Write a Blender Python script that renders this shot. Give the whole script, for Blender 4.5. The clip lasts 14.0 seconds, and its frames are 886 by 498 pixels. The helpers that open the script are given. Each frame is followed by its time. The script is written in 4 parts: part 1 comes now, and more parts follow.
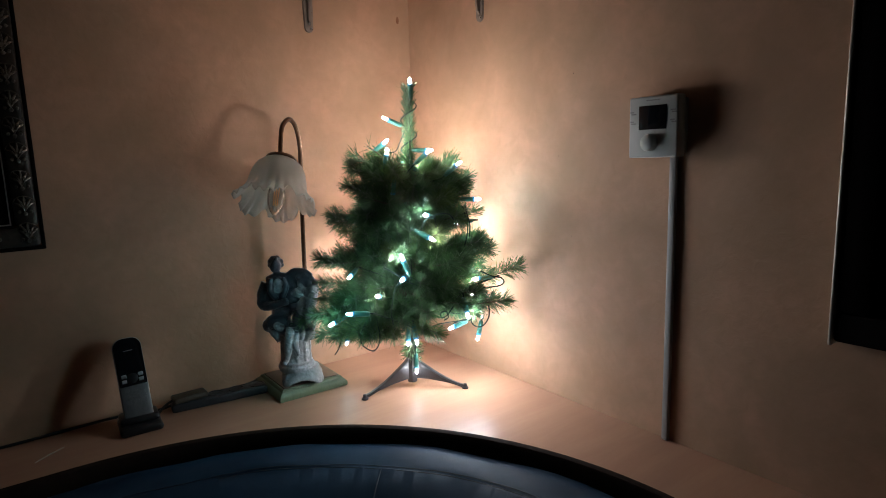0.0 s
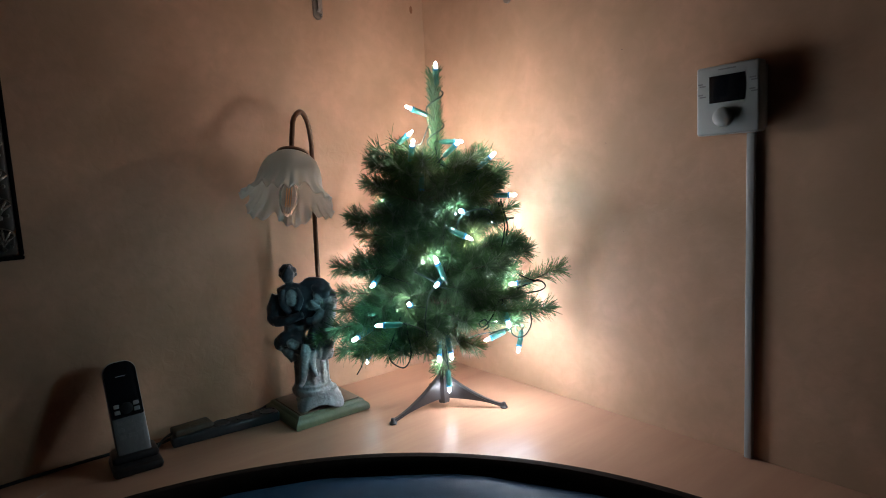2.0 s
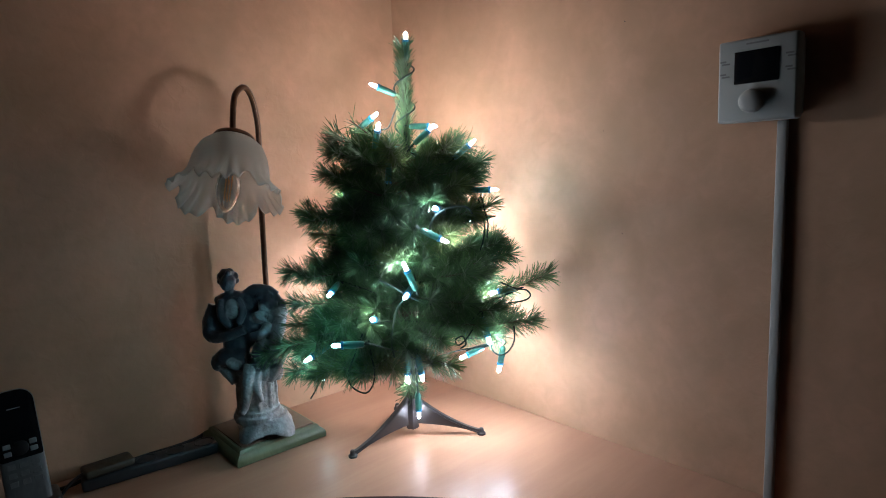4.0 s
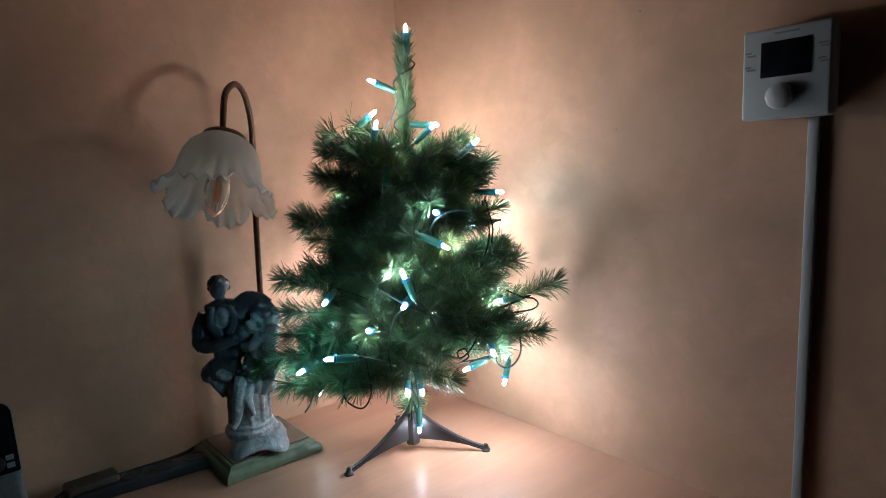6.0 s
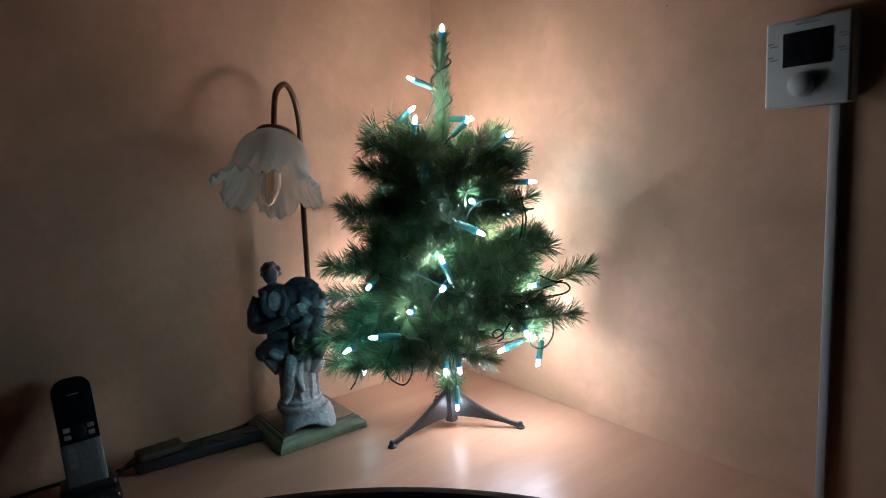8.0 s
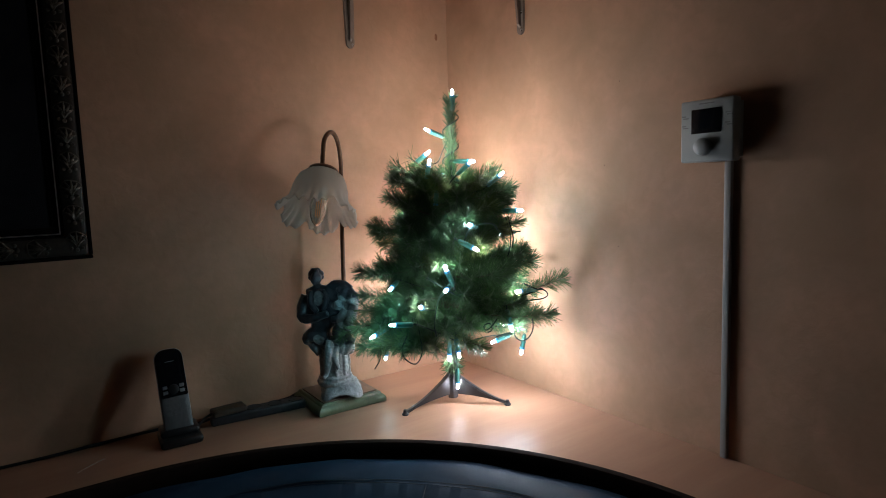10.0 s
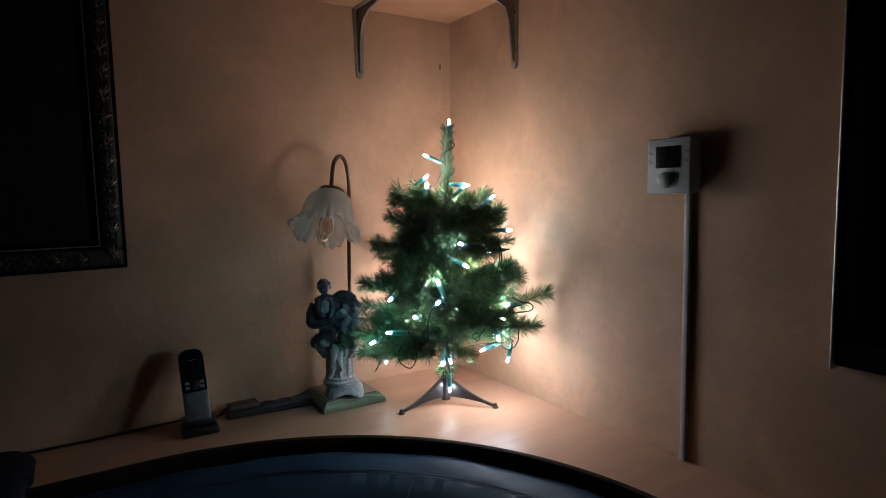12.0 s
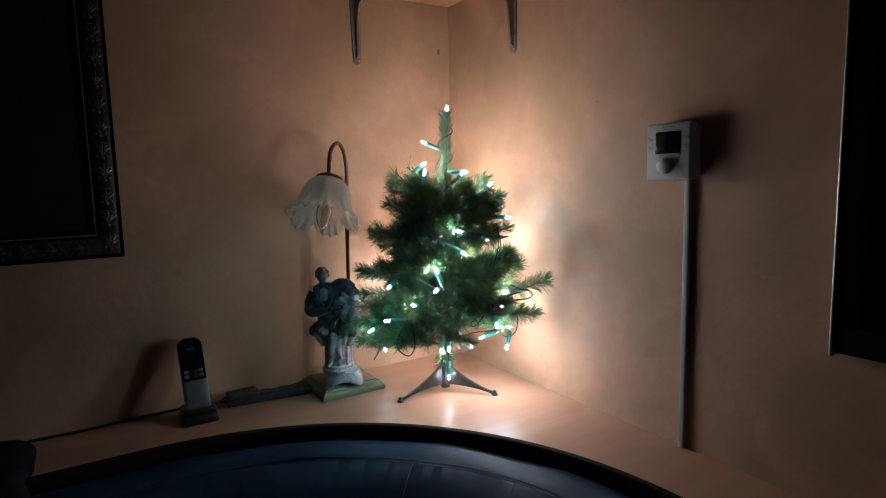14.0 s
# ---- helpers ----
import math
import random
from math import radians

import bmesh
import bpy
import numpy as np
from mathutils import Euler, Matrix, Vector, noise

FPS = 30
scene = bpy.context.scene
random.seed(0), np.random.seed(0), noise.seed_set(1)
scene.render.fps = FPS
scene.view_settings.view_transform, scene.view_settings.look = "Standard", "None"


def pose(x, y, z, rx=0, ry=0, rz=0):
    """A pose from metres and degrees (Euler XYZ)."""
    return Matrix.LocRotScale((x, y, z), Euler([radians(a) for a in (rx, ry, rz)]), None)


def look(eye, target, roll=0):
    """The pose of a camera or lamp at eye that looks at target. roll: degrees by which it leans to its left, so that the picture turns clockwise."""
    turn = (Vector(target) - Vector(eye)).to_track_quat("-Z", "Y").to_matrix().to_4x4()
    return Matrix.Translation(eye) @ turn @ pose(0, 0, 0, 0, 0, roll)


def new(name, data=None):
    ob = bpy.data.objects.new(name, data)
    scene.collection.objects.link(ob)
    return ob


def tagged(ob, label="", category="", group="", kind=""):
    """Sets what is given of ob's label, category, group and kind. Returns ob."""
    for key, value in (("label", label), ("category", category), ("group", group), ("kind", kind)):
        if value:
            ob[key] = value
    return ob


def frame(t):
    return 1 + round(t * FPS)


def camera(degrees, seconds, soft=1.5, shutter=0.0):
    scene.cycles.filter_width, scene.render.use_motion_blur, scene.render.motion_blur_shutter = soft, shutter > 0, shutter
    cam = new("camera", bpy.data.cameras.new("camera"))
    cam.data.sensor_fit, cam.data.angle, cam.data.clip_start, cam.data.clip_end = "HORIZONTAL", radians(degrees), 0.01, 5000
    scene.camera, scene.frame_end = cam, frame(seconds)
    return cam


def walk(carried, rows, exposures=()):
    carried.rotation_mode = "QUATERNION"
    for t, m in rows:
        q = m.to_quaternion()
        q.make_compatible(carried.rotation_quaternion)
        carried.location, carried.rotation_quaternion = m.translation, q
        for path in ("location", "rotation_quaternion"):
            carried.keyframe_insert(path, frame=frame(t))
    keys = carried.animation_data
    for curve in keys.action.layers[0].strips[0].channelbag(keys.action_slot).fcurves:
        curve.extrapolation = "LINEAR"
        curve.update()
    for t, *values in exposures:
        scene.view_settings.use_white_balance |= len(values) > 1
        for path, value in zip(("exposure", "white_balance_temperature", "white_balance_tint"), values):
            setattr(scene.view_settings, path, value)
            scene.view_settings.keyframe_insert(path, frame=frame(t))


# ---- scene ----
import itertools

cam = camera(74.1, 14.0, soft=1.0)
PATH = [
    (0, (-0.015, -0.202, 1.242), (1.164, 1.378, 0.931), -1.7),
    (0.5, (-0.017, -0.179, 1.239), (1.144, 1.421, 0.955), -3.1),
    (1, (-0.018, -0.151, 1.220), (1.131, 1.465, 0.982), -2.8),
    (1.5, (-0.016, -0.098, 1.196), (1.181, 1.486, 0.964), -3.0),
    (2, (-0.017, -0.056, 1.190), (1.219, 1.498, 0.957), -3.0),
    (2.5, (-0.017, -0.025, 1.196), (1.274, 1.482, 0.953), -2.8),
    (3, (0.004, 0.015, 1.196), (1.339, 1.482, 0.940), -2.8),
    (3.2, (0.018, 0.026, 1.192), (1.358, 1.492, 0.936), -2.6),
    (5.3, (0.106, 0.094, 1.190), (1.412, 1.579, 0.904), -1.6),
    (5.5, (0.105, 0.094, 1.190), (1.412, 1.576, 0.906), -1.6),
    (6, (0.112, 0.092, 1.193), (1.407, 1.589, 0.924), -2.2),
    (6.5, (0.117, 0.098, 1.193), (1.406, 1.606, 0.932), -2.1),
    (7, (0.113, 0.096, 1.191), (1.374, 1.621, 0.929), -2.2),
    (7.5, (0.102, 0.079, 1.192), (1.338, 1.630, 0.919), -2.6),
    (8, (0.079, 0.055, 1.188), (1.277, 1.625, 0.909), -3.0),
    (8.2, (0.064, 0.044, 1.184), (1.269, 1.618, 0.913), -2.9),
    (10.3, (-0.056, -0.200, 1.222), (1.061, 1.443, 1.012), -2.1),
    (10.5, (-0.063, -0.217, 1.231), (1.034, 1.441, 1.011), -2.5),
    (11, (-0.058, -0.258, 1.233), (1.01, 1.421, 1.025), -1.6),
    (11.5, (-0.069, -0.276, 1.24), (1.012, 1.395, 1.037), -1.1),
    (12, (-0.057, -0.29, 1.241), (1.015, 1.387, 1.047), -1.1),
    (12.5, (-0.059, -0.293, 1.243), (1.019, 1.376, 1.017), -0.1),
    (13, (-0.049, -0.291, 1.242), (1.026, 1.374, 0.974), 0.4),
    (13.5, (-0.043, -0.296, 1.248), (1.023, 1.374, 0.976), -0.7),
    (14, (-0.045, -0.289, 1.243), (1.015, 1.39, 1.002), -1.4),
]
walk(cam, [(t, look(eye, target, roll)) for t, eye, target, roll in PATH],
     [(0.0, 0.33, 6430, 10), (3.0, 0.23, 6150, 10), (5.5, 0.07, 5980, 10), (8.0, 0.07, 5980, 10), (10.5, 0.04, 6320, 10), (12.5, -0.02, 6280, 10), (14.0, 0.14, 6280, 10)])

# ---- light ----
world = bpy.data.worlds.new("night")
world.use_nodes = True
world.node_tree.nodes["Background"].inputs[0].default_value = (0.5, 0.6, 0.8, 1)
world.node_tree.nodes["Background"].inputs[1].default_value = 0.004
scene.world = world
GLOW = 4300.0


# ---- materials ----
def mat(name, base, rough=0.5, metal=0.0, var=0.0, scale=20.0, fine=0.0, fine_scale=200.0, bump=0.0, bump_scale=200.0,
        second=None, stretch=(1, 1, 1), island=0.0, coat=0.0, spec=0.5, detail=4.0):
    """A painted, wooden, metal or plastic surface: base colour mottled towards second at scale and at fine_scale, with a fine relief."""
    m = bpy.data.materials.new(name)
    m.use_nodes = True
    t = m.node_tree
    b = t.nodes["Principled BSDF"]
    b.inputs["Roughness"].default_value, b.inputs["Metallic"].default_value = rough, metal
    b.inputs["Specular IOR Level"].default_value = spec
    b.inputs["Coat Weight"].default_value = coat
    second = second or tuple(c * 0.5 for c in base)
    co = t.nodes.new("ShaderNodeTexCoord")
    mp = t.nodes.new("ShaderNodeMapping")
    mp.inputs["Scale"].default_value = stretch
    t.links.new(co.outputs["Object"], mp.inputs[0])

    def noisy(sc, rich):
        n = t.nodes.new("ShaderNodeTexNoise")
        n.inputs["Scale"].default_value, n.inputs["Detail"].default_value, n.inputs["Distortion"].default_value = sc, rich, 0.6
        t.links.new(mp.outputs[0], n.inputs["Vector"])
        return n

    def ramp(src, lo, hi):
        r = t.nodes.new("ShaderNodeMapRange")
        r.inputs[1].default_value, r.inputs[2].default_value, r.inputs[3].default_value, r.inputs[4].default_value = 0.3, 0.7, lo, hi
        t.links.new(src, r.inputs[0])
        return r.outputs[0]

    def mix(fac, a, bcol):
        x = t.nodes.new("ShaderNodeMix")
        x.data_type = "RGBA"
        t.links.new(fac, x.inputs[0])
        for sock, v in ((x.inputs[6], a), (x.inputs[7], bcol)):
            if isinstance(v, tuple):
                sock.default_value = (*v, 1)
            else:
                t.links.new(v, sock)
        return x.outputs[2]

    col = mix(ramp(noisy(scale, detail).outputs[0], 0.0, var), base, second)
    if fine:
        col = mix(ramp(noisy(fine_scale, 3).outputs[0], 0.0, fine), col, second)
    if island:
        g = t.nodes.new("ShaderNodeNewGeometry")
        x = t.nodes.new("ShaderNodeMath")
        x.operation = "MULTIPLY"
        x.inputs[1].default_value = island
        t.links.new(g.outputs["Random Per Island"], x.inputs[0])
        col = mix(x.outputs[0], col, second)
    t.links.new(col, b.inputs["Base Color"])
    r = ramp(noisy(scale * 2.3, 3).outputs[0], max(0.02, rough * 0.85), min(1, rough * 1.15))
    t.links.new(r, b.inputs["Roughness"])
    if bump:
        bp = t.nodes.new("ShaderNodeBump")
        bp.inputs["Strength"].default_value, bp.inputs["Distance"].default_value = bump, 0.002
        t.links.new(noisy(bump_scale, 3).outputs[0], bp.inputs["Height"])
        t.links.new(bp.outputs[0], b.inputs["Normal"])
    return m


def lit(name, colour, strength):
    m = bpy.data.materials.new(name)
    m.use_nodes = True
    b = m.node_tree.nodes["Principled BSDF"]
    b.inputs["Base Color"].default_value = (0.9, 0.9, 0.9, 1)
    b.inputs["Emission Color"].default_value = (*colour, 1)
    b.inputs["Emission Strength"].default_value = strength
    return m


def frosted(name):
    m = bpy.data.materials.new(name)
    m.use_nodes = True
    t = m.node_tree
    b = t.nodes["Principled BSDF"]
    b.inputs["Base Color"].default_value = (0.54, 0.54, 0.49, 1)
    b.inputs["Roughness"].default_value = 0.45
    tr = t.nodes.new("ShaderNodeBsdfTranslucent")
    tr.inputs[0].default_value = (0.60, 0.55, 0.48, 1)
    tp = t.nodes.new("ShaderNodeBsdfTransparent")
    a, c = t.nodes.new("ShaderNodeMixShader"), t.nodes.new("ShaderNodeMixShader")
    n = t.nodes.new("ShaderNodeTexNoise")
    n.inputs["Scale"].default_value = 60
    bp = t.nodes.new("ShaderNodeBump")
    bp.inputs["Strength"].default_value = 0.15
    t.links.new(n.outputs[0], bp.inputs["Height"])
    t.links.new(bp.outputs[0], b.inputs["Normal"])
    a.inputs[0].default_value, c.inputs[0].default_value = 0.5, 0.42
    t.links.new(b.outputs[0], a.inputs[1])
    t.links.new(tr.outputs[0], a.inputs[2])
    t.links.new(a.outputs[0], c.inputs[1])
    t.links.new(tp.outputs[0], c.inputs[2])
    t.links.new(c.outputs[0], t.nodes["Material Output"].inputs[0])
    return m


def clear_glass(name):
    m = bpy.data.materials.new(name)
    m.use_nodes = True
    b = m.node_tree.nodes["Principled BSDF"]
    b.inputs["Transmission Weight"].default_value, b.inputs["Roughness"].default_value = 1.0, 0.02
    b.inputs["IOR"].default_value = 1.2
    return m


def leafy(m, share, colour):
    """Lets light through thin plastic needles."""
    t = m.node_tree
    tr, mx = t.nodes.new("ShaderNodeBsdfTranslucent"), t.nodes.new("ShaderNodeMixShader")
    tr.inputs[0].default_value = (*colour, 1)
    mx.inputs[0].default_value = share
    t.links.new(t.nodes["Principled BSDF"].outputs[0], mx.inputs[1])
    t.links.new(tr.outputs[0], mx.inputs[2])
    t.links.new(mx.outputs[0], t.nodes["Material Output"].inputs[0])
    return m


def painted_figure(name, pale_and_lit_at):
    """A glazed figure: pale column below, dark slate robes above, and pale patches, given as (place, radius), for bare
    or white-clad parts and for bulb light painted on the tree side.
    """
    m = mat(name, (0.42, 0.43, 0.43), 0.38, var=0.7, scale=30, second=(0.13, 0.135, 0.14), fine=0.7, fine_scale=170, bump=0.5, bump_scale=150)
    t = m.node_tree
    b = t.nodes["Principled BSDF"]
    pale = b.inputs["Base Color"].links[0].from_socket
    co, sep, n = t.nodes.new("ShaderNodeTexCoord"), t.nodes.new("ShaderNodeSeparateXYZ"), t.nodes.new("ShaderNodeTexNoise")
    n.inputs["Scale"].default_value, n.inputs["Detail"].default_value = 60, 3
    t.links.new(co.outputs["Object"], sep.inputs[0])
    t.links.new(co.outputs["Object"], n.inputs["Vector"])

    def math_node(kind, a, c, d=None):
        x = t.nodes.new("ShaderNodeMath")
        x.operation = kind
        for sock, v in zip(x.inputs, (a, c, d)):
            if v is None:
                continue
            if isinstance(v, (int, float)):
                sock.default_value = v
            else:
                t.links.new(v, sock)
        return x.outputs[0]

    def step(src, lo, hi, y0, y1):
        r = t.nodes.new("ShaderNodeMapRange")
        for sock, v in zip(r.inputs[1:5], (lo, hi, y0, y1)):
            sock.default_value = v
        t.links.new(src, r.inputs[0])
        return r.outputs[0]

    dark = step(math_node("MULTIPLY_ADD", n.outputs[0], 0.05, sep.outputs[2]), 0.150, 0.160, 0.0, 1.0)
    for place, radius in pale_and_lit_at:
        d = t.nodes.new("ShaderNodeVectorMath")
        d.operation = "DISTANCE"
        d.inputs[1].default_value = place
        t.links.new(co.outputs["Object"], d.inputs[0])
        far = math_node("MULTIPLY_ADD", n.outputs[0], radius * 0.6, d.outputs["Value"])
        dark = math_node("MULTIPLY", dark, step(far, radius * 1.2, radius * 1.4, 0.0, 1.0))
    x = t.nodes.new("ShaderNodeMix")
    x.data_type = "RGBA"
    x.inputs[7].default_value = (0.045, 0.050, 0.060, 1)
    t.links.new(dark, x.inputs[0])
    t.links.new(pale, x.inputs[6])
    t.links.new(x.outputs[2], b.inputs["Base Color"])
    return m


WALL = mat("peach_wall_paint", (0.474, 0.268, 0.168), 0.72, var=0.85, scale=8, fine=0.45, fine_scale=45, second=(0.322, 0.199, 0.118), bump=0.35, bump_scale=60)
# Unseen far walls and ceiling, darkened to cut light bounced into the corner.
DARKWALL = mat("unseen_dark_wall", (0.09, 0.06, 0.045), 0.8, var=0.3, scale=5)
CEIL = mat("unseen_dark_ceiling", (0.14, 0.11, 0.085), 0.8, var=0.2, scale=5)
FLOOR = mat("dark_floor", (0.12, 0.08, 0.05), 0.5, var=0.6, scale=6, stretch=(1, 8, 1))
TABLE = mat("beech_laminate", (0.37, 0.206, 0.130), 0.38, var=0.6, scale=7, second=(0.27, 0.135, 0.088), stretch=(0.35, 2.6, 1), fine=0.25, fine_scale=45, spec=0.24, detail=4)
for link in list(TABLE.node_tree.links):
    if link.to_socket.name == "Roughness":
        TABLE.node_tree.links.remove(link)
TRIM = mat("dark_edge_band", (0.020, 0.012, 0.009), 0.8, spec=0.05, var=0.5, scale=30, bump=0.3, bump_scale=500)
SHELFM = mat("peach_shelf_board", (0.40, 0.205, 0.11), 0.6, var=0.3, scale=8, second=(0.34, 0.19, 0.11))
LEATHER = mat("black_leather", (0.004, 0.013, 0.028), 0.55, var=0.8, scale=14, second=(0.010, 0.028, 0.052), bump=0.3, bump_scale=650, fine=0.4, spec=0.14)
# The sofa's leather again, darkened to put shade on the bolster.
LEATHER_SHADED = mat("shaded_leather", (0.003, 0.005, 0.009), 0.6, var=0.6, scale=14, second=(0.005, 0.008, 0.013), bump=0.2, bump_scale=1100, spec=0.1)
THREAD = mat("seam_thread", (0.030, 0.038, 0.048), 0.7)
NEEDLE = leafy(mat("pine_needles", (0.088, 0.188, 0.064), 0.45, spec=0.3, var=0.7, scale=40, second=(0.026, 0.060, 0.030), island=0.9), 0.07, (0.06, 0.13, 0.05))
NEEDLE_LIGHT = leafy(mat("pale_pine_needles", (0.140, 0.218, 0.070), 0.45, spec=0.3, var=0.6, scale=40, second=(0.044, 0.078, 0.030), island=0.85), 0.09, (0.08, 0.14, 0.05))
TWIG = mat("twig_wire", (0.06, 0.05, 0.025), 0.7, var=0.5, scale=60)
TRUNK = mat("trunk_wrap", (0.05, 0.06, 0.03), 0.7, var=0.6, scale=80, bump=0.6)
STANDM = mat("charcoal_plastic", (0.020, 0.020, 0.022), 0.38, var=0.5, scale=30, bump=0.1, bump_scale=400)
CABLE = mat("green_cable", (0.004, 0.020, 0.017), 0.6, spec=0.25, var=0.3)
SOCKET = leafy(mat("teal_socket", (0.035, 0.135, 0.110), 0.35, var=0.4, scale=90), 0.10, (0.04, 0.22, 0.19))
COLLAR = mat("blue_collar", (0.02, 0.20, 0.42), 0.3, var=0.2, scale=90)
CHIP = {}


def bulb_glow(name, colour, power, body=75.0):
    m = lit(name, colour, body)
    CHIP[m] = lit(name.replace("bulb", "tip"), colour, GLOW * power)
    return m


BULB = bulb_glow("white_bulb", (0.84, 0.95, 1.08), 0.42, 14.0)
BULB_COOL = bulb_glow("cool_white_bulb", (0.55, 0.88, 1.0), 0.32, 14.0)
BULB_CYAN = bulb_glow("cyan_bulb", (0.36, 0.86, 1.0), 0.45, 14.0)
BULB_LEFT = bulb_glow("cyan_white_bulb", (0.50, 0.90, 1.0), 0.10, 14.0)
BULB_TOP = bulb_glow("top_white_bulb", (1.0, 0.92, 0.88), 1.30, 14.0)
BULB_SOFT = bulb_glow("leader_white_bulb", (1.0, 0.94, 0.92), 0.19, 14.0)
BULB_BACK = bulb_glow("rear_white_bulb", (0.98, 0.93, 0.95), 1.25, 14.0)
BULB_REAR = bulb_glow("warm_rear_bulb", (1.0, 0.92, 0.90), 0.70, 14.0)
BULB_SIDE = bulb_glow("side_white_bulb", (0.90, 0.95, 1.0), 0.62, 14.0)
BULB_HANG = bulb_glow("hanging_white_bulb", (0.86, 0.95, 1.06), 1.05, 14.0)
BULB_FRONT = bulb_glow("front_white_bulb", (0.84, 0.95, 1.10), 0.60, 14.0)
BULB_FOOT = bulb_glow("foot_white_bulb", (0.93, 0.95, 1.00), 0.12, 14.0)
BULB_OFF = clear_glass("unlit_bulb_glass")
BRONZE = mat("aged_bronze", (0.10, 0.055, 0.032), 0.38, metal=0.7, var=0.6, scale=60)
GLASS = frosted("frosted_glass")
CLEAR = clear_glass("clear_bulb_glass")
FILAMENT = mat("amber_filament", (0.75, 0.36, 0.10), 0.4, var=0.3)
MARBLE = mat("green_marble", (0.135, 0.155, 0.088), 0.36, var=0.8, scale=16, second=(0.07, 0.10, 0.05), stretch=(3, 1, 1), fine=0.4, fine_scale=90, detail=8)
BROWNTOP = mat("brown_plinth_top", (0.13, 0.09, 0.06), 0.35, var=0.6, scale=30)
WHITE = mat("grey_white_plastic", (0.275, 0.30, 0.292), 0.45, var=0.2, scale=30, second=(0.31, 0.325, 0.31))
DUCTM = mat("white_duct_plastic", (0.28, 0.29, 0.285), 0.45, var=0.3, scale=30, second=(0.31, 0.305, 0.285))
SCREEN = mat("dark_display", (0.006, 0.007, 0.009), 0.12, var=0.1)
PRINT = mat("grey_print", (0.16, 0.165, 0.17), 0.5, var=0.2)
BLACK = mat("black_plastic", (0.007, 0.007, 0.008), 0.4, var=0.3, scale=40)
SILVER = mat("brushed_silver_plastic", (0.15, 0.155, 0.155), 0.35, metal=0.4, var=0.4, scale=220, stretch=(1, 1, 0.08))
KEYPAD = mat("grey_keys", (0.16, 0.165, 0.17), 0.4, var=0.2)
STEEL = mat("painted_steel", (0.24, 0.20, 0.17), 0.42, metal=0.3, var=0.5, scale=60)
SCREW = mat("screw_metal", (0.5, 0.5, 0.5), 0.25, metal=1.0, var=0.3)
TARNISH = mat("tarnished_silver_rail", (0.050, 0.042, 0.033), 0.42, metal=0.5, var=0.8, scale=60, second=(0.012, 0.010, 0.008), fine=0.4, fine_scale=240)
FRAMEM = mat("dark_frame_wood", (0.004, 0.003, 0.003), 0.8, spec=0.03, var=0.5, scale=40)
ORNATE = mat("tarnished_silver_leaf", (0.30, 0.27, 0.22), 0.34, metal=0.7, var=0.95, scale=110, second=(0.022, 0.018, 0.014), fine=0.6, fine_scale=300, detail=6)
BEAD = mat("bright_bead_line", (0.60, 0.57, 0.52), 0.36, metal=0.9, var=0.3, scale=40)
CANVAS = mat("dark_canvas", (0.003, 0.0035, 0.006), 0.75, spec=0.2, var=0.7, scale=9, second=(0.006, 0.006, 0.009), bump=0.4, bump_scale=600)
STRIPM = mat("grey_power_strip", (0.022, 0.024, 0.027), 0.5, var=0.4, scale=50)
ADAPTER = mat("dusty_brown_plastic", (0.045, 0.034, 0.020), 0.6, var=0.6, scale=60)
STRAW = mat("clear_plastic_tie", (0.30, 0.27, 0.23), 0.3, var=0.2)
SPOT = mat("wall_stain", (0.25, 0.11, 0.05), 0.8, var=0.6, scale=90)


# ---- mesh helpers ----
def part(name, bm, material, parent=None, label="", smooth=True, mats=()):
    me = bpy.data.meshes.new(name)
    bm.to_mesh(me)
    bm.free()
    me.materials.append(material)
    for extra in mats:
        me.materials.append(extra)
    if smooth:
        me.polygons.foreach_set("use_smooth", [True] * len(me.polygons))
        me.set_sharp_from_angle(angle=radians(35))
    ob = new(name, me)
    if parent is not None:
        ob.parent = parent
    if label:
        ob["label"] = label
    return ob


def thing(name, label, category, group="", at=(0, 0, 0), rz=0.0):
    ob = new(name)
    ob.empty_display_size = 0.02
    ob.matrix_world = pose(*at, 0, 0, rz)
    return tagged(ob, label, category, group)


def box(bm, lo, hi, bevel=0.0, seg=2, m=None):
    lo, hi = Vector(lo), Vector(hi)
    mt = Matrix.Translation((lo + hi) / 2) @ Matrix.Diagonal((*(hi - lo), 1))
    r = bmesh.ops.create_cube(bm, size=1.0, matrix=(m or Matrix()) @ mt)
    if bevel:
        es = list({e for v in r["verts"] for e in v.link_edges})
        bmesh.ops.bevel(bm, geom=es, offset=bevel, segments=seg, affect="EDGES", profile=0.5)
    return bm


def frame_of(d):
    d = d.normalized()
    a = d.orthogonal().normalized()
    return a, d.cross(a)


def tube(bm, pts, radius, seg=6, caps=True):
    """A round bar along pts; radius is a number or one for each point."""
    pts = [Vector(p) for p in pts]
    rad = radius if isinstance(radius, (list, tuple)) else [radius] * len(pts)
    rings, a = [], None
    for k, p in enumerate(pts):
        d = (pts[min(k + 1, len(pts) - 1)] - pts[max(k - 1, 0)]).normalized()
        a = frame_of(d)[0] if a is None else (a - d * a.dot(d)).normalized()
        b = d.cross(a)
        rings.append([bm.verts.new(p + rad[k] * (math.cos(6.28319 * i / seg) * a + math.sin(6.28319 * i / seg) * b)) for i in range(seg)])
    for r0, r1 in zip(rings, rings[1:]):
        for i in range(seg):
            bm.faces.new((r0[i], r0[(i + 1) % seg], r1[(i + 1) % seg], r1[i]))
    if caps:
        bm.faces.new(rings[0][::-1])
        bm.faces.new(rings[-1])
    return bm


